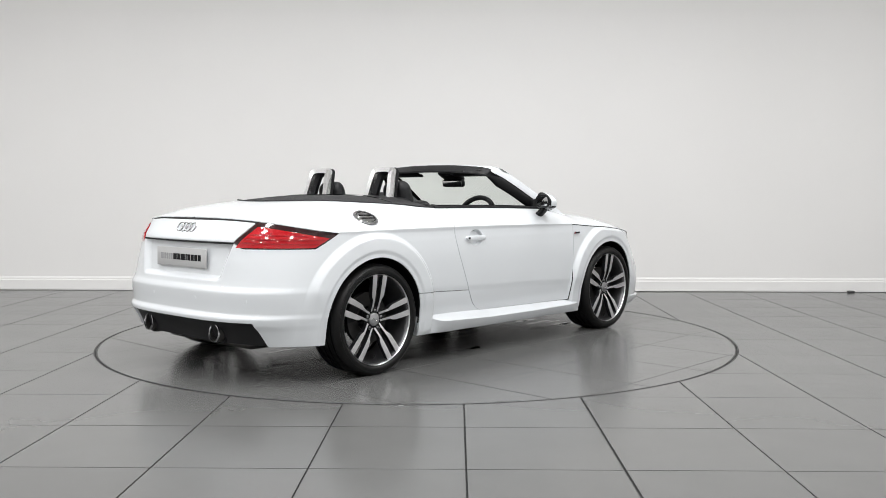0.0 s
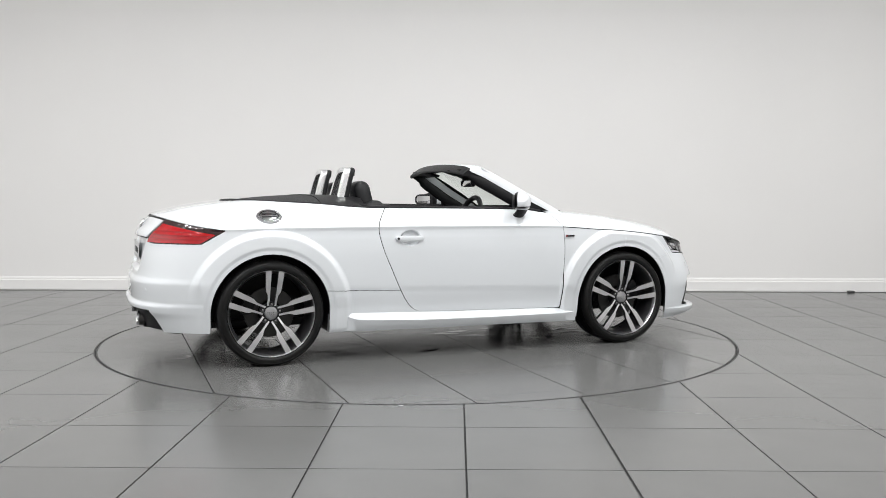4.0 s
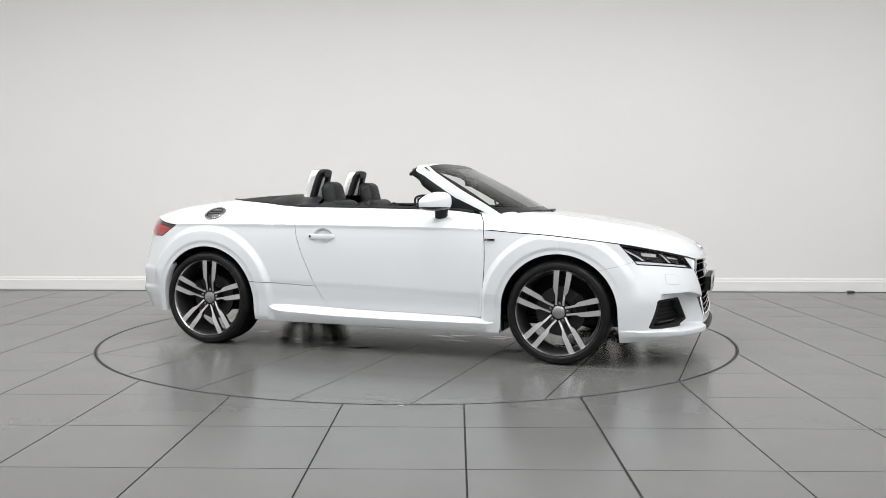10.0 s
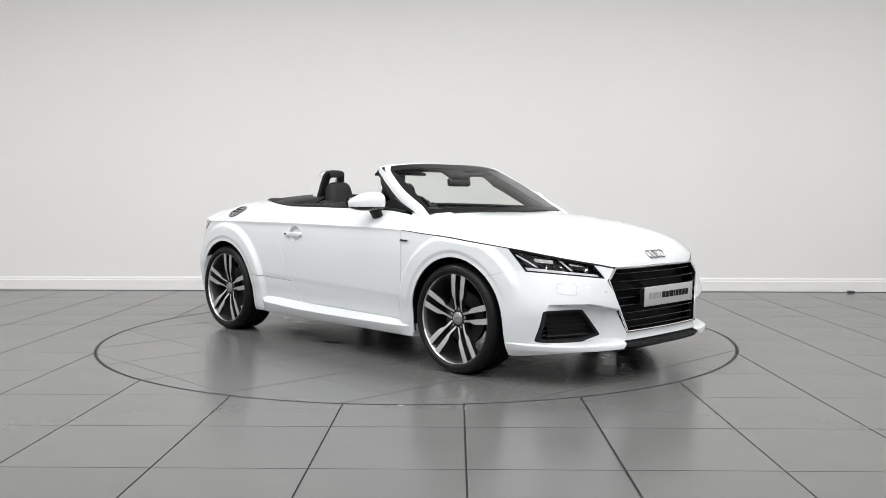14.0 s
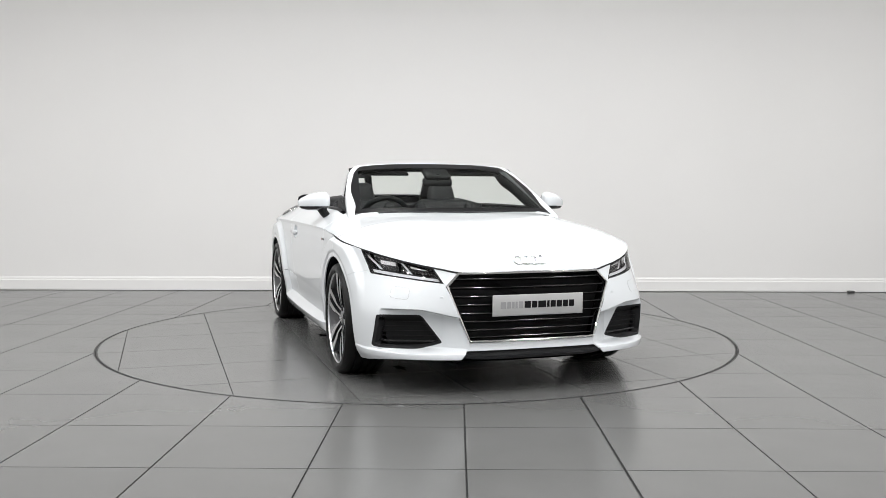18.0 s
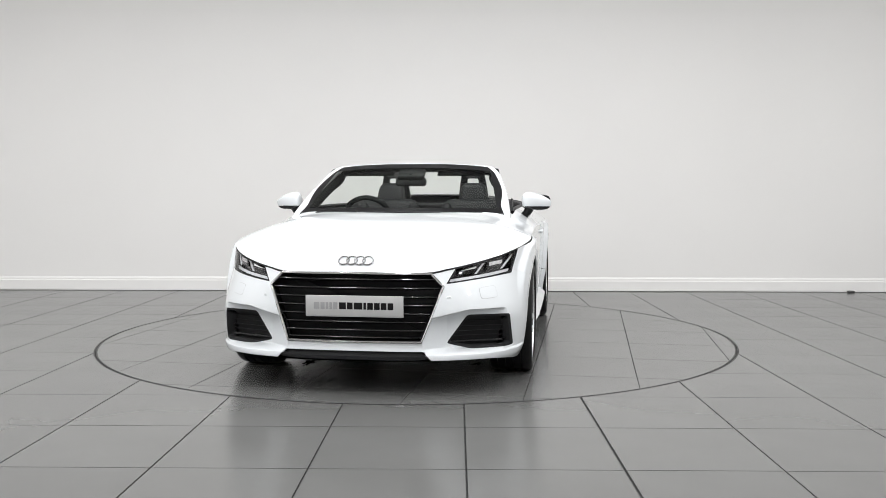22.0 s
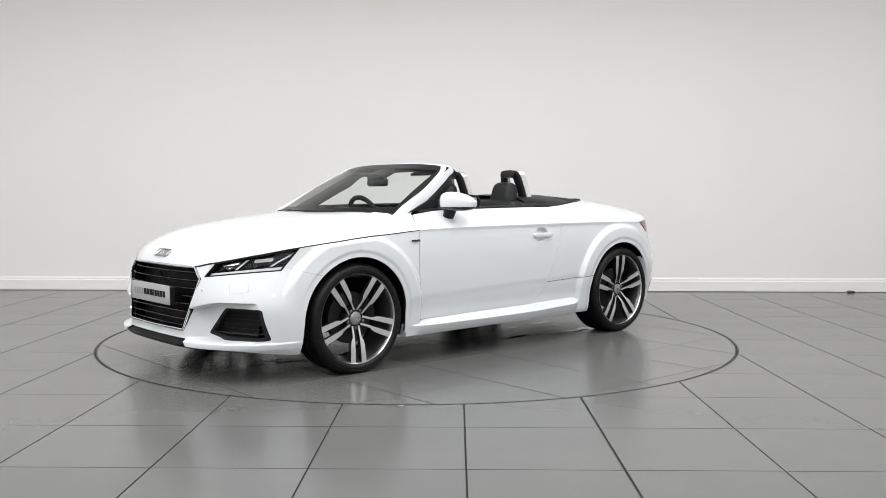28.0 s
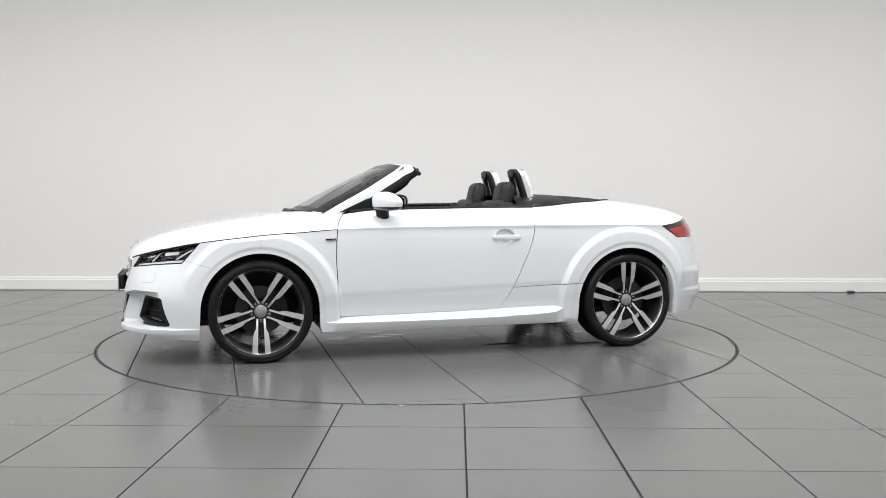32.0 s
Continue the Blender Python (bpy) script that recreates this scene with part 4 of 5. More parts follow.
for sy, _ in SIDES:
    # headlamp washer lid: a raised frame line in the bumper
    def lid(x, y, z):
        dy, dz = (y - 0.692 + (z - 0.537) * 0.30) / 0.040, (z - 0.537 - (y - 0.692) * 0.10) / 0.030
        return 0.034 * (1 - (dy ** 6 + dz ** 6) ** (1 / 6))
    s = sheet(wall_f, grid(1.7, 2.3, 60, 0.4, 0.85, 40), [lid], 0.0015, 0.008)
    panel("washer_lid", s if sy > 0 else mirrored(s), PAINT, front_bumper)
    # grey ring on the surface: painted shadow of the lid's shut line
    s = sheet(wall_f, grid(1.7, 2.3, 110, 0.4, 0.85, 90), [lambda x, y, z: lid(x, y, z) + 0.0010, lambda x, y, z: -lid(x, y, z)], 0.0005, 0.002)
    panel("lid_gap_shade", s if sy > 0 else mirrored(s), PRINT_SHADE, front_bumper)
    for y, z in ((0.50, 0.515),):
        p = on_wall(y, z, 1, 0.0)
        part("parking_sensor", lathe([(0.0, 0.001), (0.010, 0.0008), (0.012, -0.002)], 20, "z", m=facing(Vector((p.x, sy * y, z)), (0.9, sy * 0.35, 0))), PAINT, front_bumper)
    for y, z in ((0.22, 0.47), (0.60, 0.47)):
        p = on_wall(y, z, -1, 0.0)
        part("parking_sensor", lathe([(0.0, 0.001), (0.010, 0.0008), (0.012, -0.002)], 20, "z", m=facing(Vector((p.x, sy * y, z)), (-0.9, sy * 0.3 * (y > 0.4), 0))), PAINT, rear_bumper)

# dark strip set into the slot under the spoiler edge
s = wall_sheet(UMIN, -1.6, [lambda x, y, z: z - (shoulder_z(x) - 0.020), lambda x, y, z: (0.56 + 0 * z) - y], -0.006, 0.0, n=60)
panel("spoiler_slot_strip", merged(s, mirrored(s)), DARK, boot)
# dark strip over the skin, painting the boot lid's shut line as shade
s = sheet(wall_f, grid(UMIN, -1.8, 70, 0.75, 0.95, 90), [lambda x, y, z: 0.7885 - z, lambda x, y, z: z - 0.779, lambda x, y, z: 0.468 - y], 0.003, 0.004)
panel("boot_gap_shade", merged(s, mirrored(s)), DARK, boot, "black strip standing for the shaded shut line under the boot lid")

# ---------------------------------------------------------------- windscreen and its frame
FRAME = [(0.96, 0.742, 0.845), (0.84, 0.728, 0.925), (0.70, 0.708, 1.005), (0.55, 0.680, 1.085), (0.41, 0.640, 1.168), (0.335, 0.613, 1.212), (0.287, 0.580, 1.243), (0.264, 0.535, 1.259), (0.250, 0.44, 1.267), (0.238, 0.24, 1.278), (0.234, 0.0, 1.282)]
half = smoothed(FRAME, 5)
loop = half + [Vector((p.x, -p.y, p.z)) for p in half[-2::-1]]


def screen(u, h):
    """Windscreen: u from -1 to 1 across, h from 0 at the cowl to 1 at the header."""
    x = (1.0 - 0.205 * u * u) * (1 - h) + (0.272 + 0.03 * (1 - u ** 4)) * h + 0.008 * np.sin(math.pi * h)
    y = u * (0.720 * (1 - h) + 0.603 * h)
    z = (0.933 - 0.003 * u * u) * (1 - h) + (1.273 - 0.035 * np.abs(u) ** 3) * h + 0.006 * np.sin(math.pi * h)
    return np.stack([x, y, z], -1)


def pane_sheet(cut, n=60, k=40):
    U, V = np.meshgrid(np.linspace(-1, 1, n + 1), np.linspace(0, 1, k + 1), indexing="ij")
    faces = [[i * (k + 1) + j, (i + 1) * (k + 1) + j, (i + 1) * (k + 1) + j + 1, i * (k + 1) + j + 1] for i in range(n) for j in range(k)]
    uv = np.stack([U.ravel(), V.ravel()], -1)
    keep = [f for f in faces if cut(uv[f].mean(0))]
    used = sorted({i for f in keep for i in f})
    idx = {o: q for q, o in enumerate(used)}
    return screen(uv[used][:, 0], uv[used][:, 1]), [[idx[i] for i in f] for f in keep]


clear = lambda q: abs(q[0]) < 0.915 and 0.11 < q[1] < 0.90
v, f = pane_sheet(lambda q: clear(q))
windscreen = link("windscreen", v, f, GLASS, car, "clear tinted windscreen glass", smooth=True)
v, f = pane_sheet(lambda q: not clear(q))
link("black_border", v, f, FRIT, windscreen, "black printed border", smooth=True)
SN = Vector((0.44, 0, 0.90)).normalized()      # outward from the windscreen


def frame_section(i):
    """The white frame: a broad band over the glass edge, turned down along the outside."""
    p, d = loop[i], (loop[min(i + 1, len(loop) - 1)] - loop[max(i - 1, 0)]).normalized()
    g = SN.cross(d).normalized()
    g = g if g.dot(Vector((0.62, 0, 1.08)) - p) > 0 else -g
    k = float(step((abs(p.y) - 0.50) / 0.12))          # 1 on the pillars, 0 along the header
    w, deep = (0.028 + 0.026 * k) * (1 - 0.35 * float(step((p.x - 0.72) / 0.14))), 0.016 + 0.042 * k
    back = Vector((-0.055 * float(step((0.61 - abs(p.y)) / 0.05)), 0, 0))
    return [p + v for v in (g * w - SN * 0.010, g * w - SN * 0.002, g * w * 0.5 + SN * 0.003, g * 0.010 + SN * 0.003, g * 0.001 - SN * 0.003 + back, -g * 0.004 - SN * 0.014 + back, -g * 0.004 - SN * deep + back, g * 0.016 - SN * (deep + 0.004))]



bm = bmesh.new()
rows = [[bm.verts.new(v) for v in frame_section(i)] for i in range(len(loop))]
for a, b in zip(rows, rows[1:]):
    for k in range(8):
        bm.faces.new((a[k], a[(k + 1) % 8], b[(k + 1) % 8], b[k]))
bm.faces.new(rows[0]), bm.faces.new(rows[-1])
part("windscreen_frame", bm, PAINT, car, "broad white windscreen frame", angle=50)
for sy, _ in SIDES:
    path, radius = [], []
    for p in half:
        if 0.925 < p.z < 1.235:
            r = 0.006 + 0.034 * float(step((p.z - 0.93) / 0.15))
            q = p - SN * (0.046 + r)
            path.append((q.x, sy * (q.y - 0.020), q.z))
            radius.append(r)
    path += [(0.232, sy * 0.548, 1.178), (0.165, sy * 0.540, 1.202)]
    radius += [0.028, 0.012]
    part("pillar_lining", tube(path, radius, 12, flat=(0.62, 1.1)), BLACK, car, "black lining of the windscreen pillar")
    part("frame_seal", tube([(p.x - 0.028, sy * (p.y - 0.012), p.z - 0.052) for p in half if 0.93 < p.z < 1.25], 0.009, 8), BLACK, car, "black rubber seal of the windscreen frame")
bm, rows = bmesh.new(), []
for p in [q for q in loop if abs(q.y) < 0.565]:
    back = 1 + 0.12 * (1 - (p.y / 0.6) ** 2)
    side = (p.y / 0.6) ** 4
    rows.append([bm.verts.new(p + Vector((dx * back, 0, dz - 0.012 * side * min(-dx / 0.1, 1)))) for dx, dz in ((-0.050, -0.008), (-0.060, -0.006), (-0.085, -0.022), (-0.120, -0.050), (-0.121, -0.058), (-0.112, -0.062), (-0.040, -0.058), (-0.030, -0.040))])
for a, b in zip(rows, rows[1:]):
    for k in range(8):
        bm.faces.new((a[k], a[(k + 1) % 8], b[(k + 1) % 8], b[k]))
bm.faces.new(rows[0]), bm.faces.new(rows[-1])
part("header_trim", bm, BLACK, car, "black roof latch trim along the header")
for y in (-0.34, 0.34):
    part("roof_latch", box(0.145, y, 1.222, 0.06, 0.05, 0.022, 0.006), BLACK, car)
for sy, _ in SIDES:
    part("corner_panel", prism([(0.735, 0.940), (0.48, 0.962), (0.48, 1.015), (0.545, 1.030)], 0.012, "y", 0.712 if sy > 0 else -0.724, bevel=0.003), BLACK, car, "black corner panel of the door window", smooth=False)
# wiper and cowl
part("cowl", tube([(1.002 - 0.205 * (y / 0.708) ** 2, y, 0.930 - 0.003 * (y / 0.708) ** 2) for y in np.linspace(-0.68, 0.68, 31)], 0.009, 8, flat=(1.6, 0.7)), BLACK, car, "black cowl strip at the foot of the windscreen")
for y0, y1 in ((0.55, -0.02), (0.0, -0.55)):
    path = [(1.012 - 0.200 * (y / 0.708) ** 2, y, 0.943 - 0.006 * (y / 0.7) ** 2) for y in np.linspace(y0, y1, 12)]
    w = part("wiper", tube(path, 0.006, 6), BLACK, car, "black windscreen wiper")
    part("wiper_arm", tube([(path[-1][0] + 0.02, path[-1][1], path[-1][2] - 0.004), (path[5][0] + 0.012, path[5][1], path[5][2] + 0.003)], 0.007, 6), BLACK, w)
# interior mirror and its housing
tip = Matrix.Rotation(radians(-12), 4, "Y")
im = part("interior_mirror", box(0.425, 0.0, 1.143, 0.040, 0.220, 0.062, 0.022, 4, m=tip), BLACK, car, "black interior mirror")
part("mirror_face", box(0.4045, 0.0, 1.139, 0.004, 0.195, 0.044, 0.0015, m=tip), MIRROR, im)
part("mirror_stem", tube([(0.430, 0, 1.155), (0.440, 0, 1.175), (0.435, 0, 1.195)], 0.016, 8), BLACK, im)
part("sensor_housing", box(0.395, 0.0, 1.198, 0.130, 0.190, 0.036, 0.016, 4, m=Matrix.Rotation(radians(26), 4, "Y")), BLACK, car, "black sensor housing behind the glass")
for sy, _ in SIDES:
    part("sun_visor", box(0.20, sy * 0.33, 1.212, 0.11, 0.34, 0.018, 0.007, 2, m=Matrix.Rotation(radians(18), 4, "Y")), BLACK, car, "black folded sun visor")

# ---------------------------------------------------------------- door mirrors
def mirror_shell(zlo, zhi, grow=0.0):
    bm = bmesh.new()
    bmesh.ops.create_uvsphere(bm, u_segments=32, v_segments=20, radius=1.0)
    for v in bm.verts:
        x, y, z = v.co
        k = (abs(x) ** 3.2 + abs(y) ** 3.2 + abs(z) ** 3.0) ** (-1 / 3.1)
        x, y, z = x * k, y * k, z * k
        zz = z * (0.060 * (1 - 0.40 * y - 0.08 * x) * (1 - 0.45 * max(y, 0) ** 2) if z > 0 else 0.054)
        v.co = (max(x, -0.80) * 0.066 * (1 - 0.60 * max(y, 0) ** 1.4 * (x > 0)) - 0.040 * y + grow * x, y * (0.100 + grow), zz + (grow * z))
    for zc, nz in ((zlo, -1), (zhi, 1)):
        bmesh.ops.bisect_plane(bm, geom=bm.verts[:] + bm.edges[:] + bm.faces[:], plane_co=(0, 0, zc), plane_no=(0, 0, nz), clear_outer=True)
        cut = [e for e in bm.edges if e.is_boundary]
        if cut:
            bmesh.ops.holes_fill(bm, edges=cut)
    return bm


for sy, _ in SIDES:
    m = Matrix.Translation((0.448, sy * 0.882, 1.004)) @ Matrix.Diagonal((1, sy, 1, 1))
    bm = mirror_shell(-0.028, 0.08)
    bmesh.ops.transform(bm, matrix=m, verts=bm.verts)
    rear = bm.copy()
    for b_, s_ in ((bm, -1), (rear, 1)):
        bmesh.ops.bisect_plane(b_, geom=b_.verts[:] + b_.edges[:] + b_.faces[:], plane_co=(0.415, sy * 0.882, 0), plane_no=(s_, sy * 0.52 * s_, 0), clear_outer=True)
    dm = part("door_mirror", bm, PAINT, car, "white door mirror with a black foot", angle=30)
    part("mirror_bezel", rear, BLACK, dm, angle=30)
    bm = mirror_shell(-0.08, -0.030, 0.0005)
    bmesh.ops.transform(bm, matrix=m, verts=bm.verts)
    part("lower_shell", bm, GLOSSB, dm, angle=30)
    part("mirror_glass", box(0.384, sy * 0.882, 1.010, 0.006, 0.150, 0.066, 0.002, m=Matrix.Rotation(radians(27 * sy), 4, "Z")), MIRROR, dm)
    part("mirror_rim", tube([(0.386 - 0.044 * math.copysign(abs(math.cos(a)) ** 0.6, math.cos(a)), sy * (0.882 + 0.084 * math.copysign(abs(math.cos(a)) ** 0.6, math.cos(a))), 1.009 + 0.040 * math.copysign(abs(math.sin(a)) ** 0.6, math.sin(a))) for a in np.linspace(0, 2 * math.pi, 41)[:-1]], 0.0075, 6, True, up=(1, 0, 0)), BLACK, dm)
    foot = tube([(0.455, sy * 0.770, 0.895), (0.462, sy * 0.800, 0.912), (0.470, sy * 0.822, 0.938), (0.476, sy * 0.838, 0.970)], [0.046, 0.042, 0.042, 0.050], 10, flat=(1.0, 0.62))
    part("mirror_foot", foot, BLACK, dm)

# ---------------------------------------------------------------- roll hoops
for sy, _ in SIDES:
    c = sy * 0.322
    arc = smoothed([(-0.69, c - 0.132, 0.965), (-0.663, c - 0.118, 1.07), (-0.637, c - 0.104, 1.165), (-0.618, c - 0.088, 1.222), (-0.612, c - 0.045, 1.240), (-0.612, c + 0.045, 1.240), (-0.618, c + 0.088, 1.222), (-0.637, c + 0.104, 1.165), (-0.663, c + 0.118, 1.07), (-0.69, c + 0.132, 0.965)], 5)

    def hoop(inset, x0, x1, th):
        bm, rows = bmesh.new(), []
        mid = Vector((0, c, 1.08))
        for i, p in enumerate(arc):
            a, b = arc[max(i - 1, 0)], arc[min(i + 1, len(arc) - 1)]
            d = (b - a)
            n = Vector((0, -d.z, d.y)).normalized()
            if n.dot(p - mid) < 0:
                n = -n
            o, q = p + n * (-inset), p + n * (-inset - th)
            rows.append([bm.verts.new(v) for v in (o + Vector((x0, 0, 0)), o + Vector((x1 - 0.008, 0, 0)) , o + Vector((x1, 0, 0)) - n * 0.008, q + Vector((x1, 0, 0)), q + Vector((x0, 0, 0)))])
        for a, b in zip(rows, rows[1:]):
            for k in range(5):
                bm.faces.new((a[k], a[(k + 1) % 5], b[(k + 1) % 5], b[k]))
        bm.faces.new(rows[0]), bm.faces.new(rows[-1])
        return bm
    h = part("roll_hoop", hoop(0.0, -0.047, 0.004, 0.034), POLISH, car, "polished aluminium roll hoop with black padding", angle=50)
    part("hoop_padding", hoop(0.002, 0.004, 0.032, 0.056), BLACK, h, "black plastic hoop lining", angle=50)

# ---------------------------------------------------------------- soft-top cover and cockpit
rows = []
for s in np.linspace(-1, 1, 41):
    t = abs(s)
    ymax = 0.735
    y = ymax * s
    xe = -0.5 - 0.93 * max(1 - (abs(y) / 0.7351) ** 2.2, 0) ** (1 / 2.2)
    xe = min(xe, -0.58)
    ze = on_top(xe, max(abs(y), 1e-3))[0].z - 0.004
    row = []
    for k in np.linspace(0, 1, 15):
        x = xe + (-0.56 - xe) * k
        lift = 0.045 * math.sin(min(k * 1.5, 1) * math.pi / 2) * (1 - t ** 2.5) * min(1, (-0.56 - xe) / 0.5)
        row.append((x, y, ze + lift - 0.02 * max(k - 0.6, 0) - 0.012 * k * t - 0.05 * max((k - 0.7) / 0.3, 0) ** 2 * float(step((t - 0.55) / 0.3))))
    rows.append(row)
for name, mat, way, text in (("soft_top_cover", CLOTH, 1, "black fabric folded soft-top cover"), ("hoop_base_cover", BLACK, -1, "dark grey plastic cover round the roll hoops")):
    bm = bmesh.new()
    grid_v = [[bm.verts.new(Vector(q) + Vector((0, 0, 0.005 * (way < 0)))) for q in row] for row in rows]
    for a, b in zip(grid_v, grid_v[1:]):
        for k in range(14):
            bm.faces.new((a[k], b[k], b[k + 1], a[k + 1]))
    bmesh.ops.bisect_plane(bm, geom=bm.verts[:] + bm.edges[:] + bm.faces[:], plane_co=(-0.885, 0, 0), plane_no=(way, 0, 0), clear_outer=True)
    part(name, bm, mat, car, text)
edge = [(-0.5 - 0.93 * max(1 - (abs(y) / 0.7351) ** 2.2, 0) ** (1 / 2.2), y) for y in 0.735 * np.sin(np.linspace(-math.pi / 2, math.pi / 2, 61))]
part("well_seal", tube([on_top(x, y if abs(y) > 1e-3 else 1e-3)[0] + Vector((0, 0, 0.001)) for x, y in edge], 0.006, 6), BLACK, car, "black seal round the soft-top well")
tub = bmesh.new()
for cx, cy, cz, sx, sy_, sz in ((0.18, 0, 0.26, 1.62, 1.44, 0.03), (-0.62, 0, 0.60, 0.04, 1.44, 0.70), (0.03, 0.722, 0.56, 1.32, 0.02, 0.66), (0.03, -0.722, 0.56, 1.32, 0.02, 0.66), (0.80, 0, 0.53, 0.04, 1.44, 0.54)):
    box(cx, cy, cz, sx, sy_, sz, bm=tub)
part("cockpit_tub", tub, CARPET, car, "black carpeted cockpit lining", smooth=False)
for sy, _ in SIDES:
    path = [(x, sy * 0.731, on_top(x, 0.738)[0].z + 0.004) for x in np.linspace(-0.60, 0.66, 24)]
    part("belt_trim", tube(path, 0.013, 8, flat=(1.0, 0.9)), BLACK, car, "black belt-line seal along the door top")
    part("door_card", box(0.06, sy * 0.698, 0.72, 1.15, 0.04, 0.46, 0.018, 3), LEATHER, car, "black leather door lining")
part("bulkhead_shelf", box(-0.60, 0, 0.955, 0.13, 1.22, 0.07, 0.025, 3), BLACK, car, "black plastic shelf behind the seats")
part("wind_deflector", box(-0.635, 0, 1.00, 0.012, 0.36, 0.07, 0.005), BLACK, car, "black mesh wind deflector")
# seats
def seat(sy):
    c = sy * 0.336
    lean = Matrix.Rotation(radians(-17), 4, "Y")
    s = part("seat", box(-0.42, c, 0.74, 0.15, 0.46, 0.56, 0.055, 4, m=lean), LEATHER, car, "black leather sports seat with a built-in head restraint")
    hr = box(-0.522, c, 1.016, 0.115, 0.265, 0.265, 0.056, 6, m=Matrix.Rotation(radians(-12), 4, "Y"))
    for v in hr.verts:
        k = (v.co.z - 0.90) / 0.24
        v.co.y = c + (v.co.y - c) * (1 - 0.30 * max(k, 0) ** 1.5)
    part("head_restraint", hr, LEATHER, s)
    for d in (-1, 1):
        part("side_bolster", box(-0.375, c + d * 0.205, 0.74, 0.15, 0.085, 0.50, 0.04, 4, m=lean), LEATHER, s)
        part("cushion_bolster", box(-0.10, c + d * 0.205, 0.50, 0.46, 0.085, 0.13, 0.04, 4), LEATHER, s)
    part("cushion", box(-0.10, c, 0.475, 0.50, 0.36, 0.13, 0.045, 4, m=Matrix.Rotation(radians(-6), 4, "Y")), LEATHER, s)


for sy, _ in SIDES:
    seat(sy)
# dashboard, steering wheel, tunnel
dash = bmesh.new()
rows = []
for y in np.linspace(-0.70, 0.70, 29):
    hood = 0.030 * math.exp(-((y + 0.34) / 0.16) ** 4)
    prof = [(0.97, 0.885), (0.80, 0.905), (0.60, 0.935), (0.47, 0.938 + hood), (0.42, 0.925 + hood), (0.405, 0.88), (0.45, 0.76), (0.50, 0.62), (0.97, 0.60)]
    rows.append([dash.verts.new((min(x, 0.955 - 0.24 * (y / 0.70) ** 2), y, z)) for x, z in prof])
for a, b in zip(rows, rows[1:]):
    for k in range(9):
        dash.faces.new((a[k], a[(k + 1) % 9], b[(k + 1) % 9], b[k]))
dash.faces.new(rows[0]), dash.faces.new(rows[-1])
dash = part("dashboard", dash, BLACK, car, "black dashboard with an instrument hood", angle=40)
for y in (-0.60, -0.08, 0.10, 0.58):
    v = part("air_vent", lathe([(0.0, -0.006), (0.030, -0.006), (0.034, 0.0), (0.042, 0.002), (0.044, 0.02)], 28, "x", m=pose(0.415, y, 0.865)), SATIN, dash, "round silver air vent")
stm = pose(0.27, -0.345, 0.865, 0, -68, 0)
sw = part("steering_wheel", tube([stm @ Vector((0.180 * math.cos(a), 0.180 * math.sin(a), 0)) for a in np.linspace(0, 2 * math.pi, 41)[:-1]], 0.0185, 10, True, up=stm.to_3x3() @ Vector((0, 0, 1))), LEATHER, car, "black leather steering wheel")
part("wheel_hub", lathe([(0.0, -0.02), (0.055, -0.02), (0.075, 0.0), (0.07, 0.03), (0.0, 0.035)], 28, "z", m=stm), BLACK, sw)
for a in (0.0, 180.0, 90.0):
    ar = radians(a + 90)
    part("wheel_spoke", tube([stm @ Vector((0.06 * math.cos(ar), 0.06 * math.sin(ar), 0.005)), stm @ Vector((0.172 * math.cos(ar), 0.172 * math.sin(ar), 0))], 0.014, 8, flat=(1.6, 0.6)), SATIN, sw)
part("steering_column", tube([stm @ Vector((0, 0, -0.01)), stm @ Vector((0, 0, -0.2))], 0.045, 12), BLACK, car)
part("centre_tunnel", box(0.05, 0, 0.45, 1.0, 0.24, 0.32, 0.05, 3), LEATHER, car, "black centre tunnel")
part("gear_lever", lathe([(0.0, 0.10), (0.020, 0.095), (0.026, 0.07), (0.016, 0.04), (0.03, 0.0)], 16, "z", m=pose(0.18, 0, 0.60)), LEATHER, car)

# ---------------------------------------------------------------- floor and turntable
WET = [(-1.84, -0.50, 0.05), (-1.77, -0.40, 0.07), (-1.70, -0.22, 0.05), (-0.79, 0.05, 0.05), (-0.58, -0.20, 0.06), (-0.42, -0.14, 0.04), (1.73, -0.21, 0.07), (1.81, -0.41, 0.06), (1.96, -0.20, 0.05),
       (-0.72, 0.50, 0.05), (-0.78, 0.66, 0.08), (-0.66, 0.60, 0.05), (-1.00, 0.62, 0.05), (-0.88, 0.72, 0.04), (1.90, 0.03, 0.06), (1.83, 0.14, 0.05), (-1.45, -0.20, 0.07), (1.40, 0.20, 0.07)]
PITCH, PITCH_Y, DISC_R = 0.612, 0.63, 2.285


def tile_mesh(w, d):
    bm = box(0, 0, -0.006, w, d, 0.012)
    bmesh.ops.bevel(bm, geom=[e for e in bm.edges if all(v.co.z > -0.001 for v in e.verts)], offset=0.0004, segments=1, affect="EDGES")
    me = bpy.data.meshes.new("tile")
    bm.to_mesh(me)
    bm.free()
    me.materials.append(TILE)
    return me


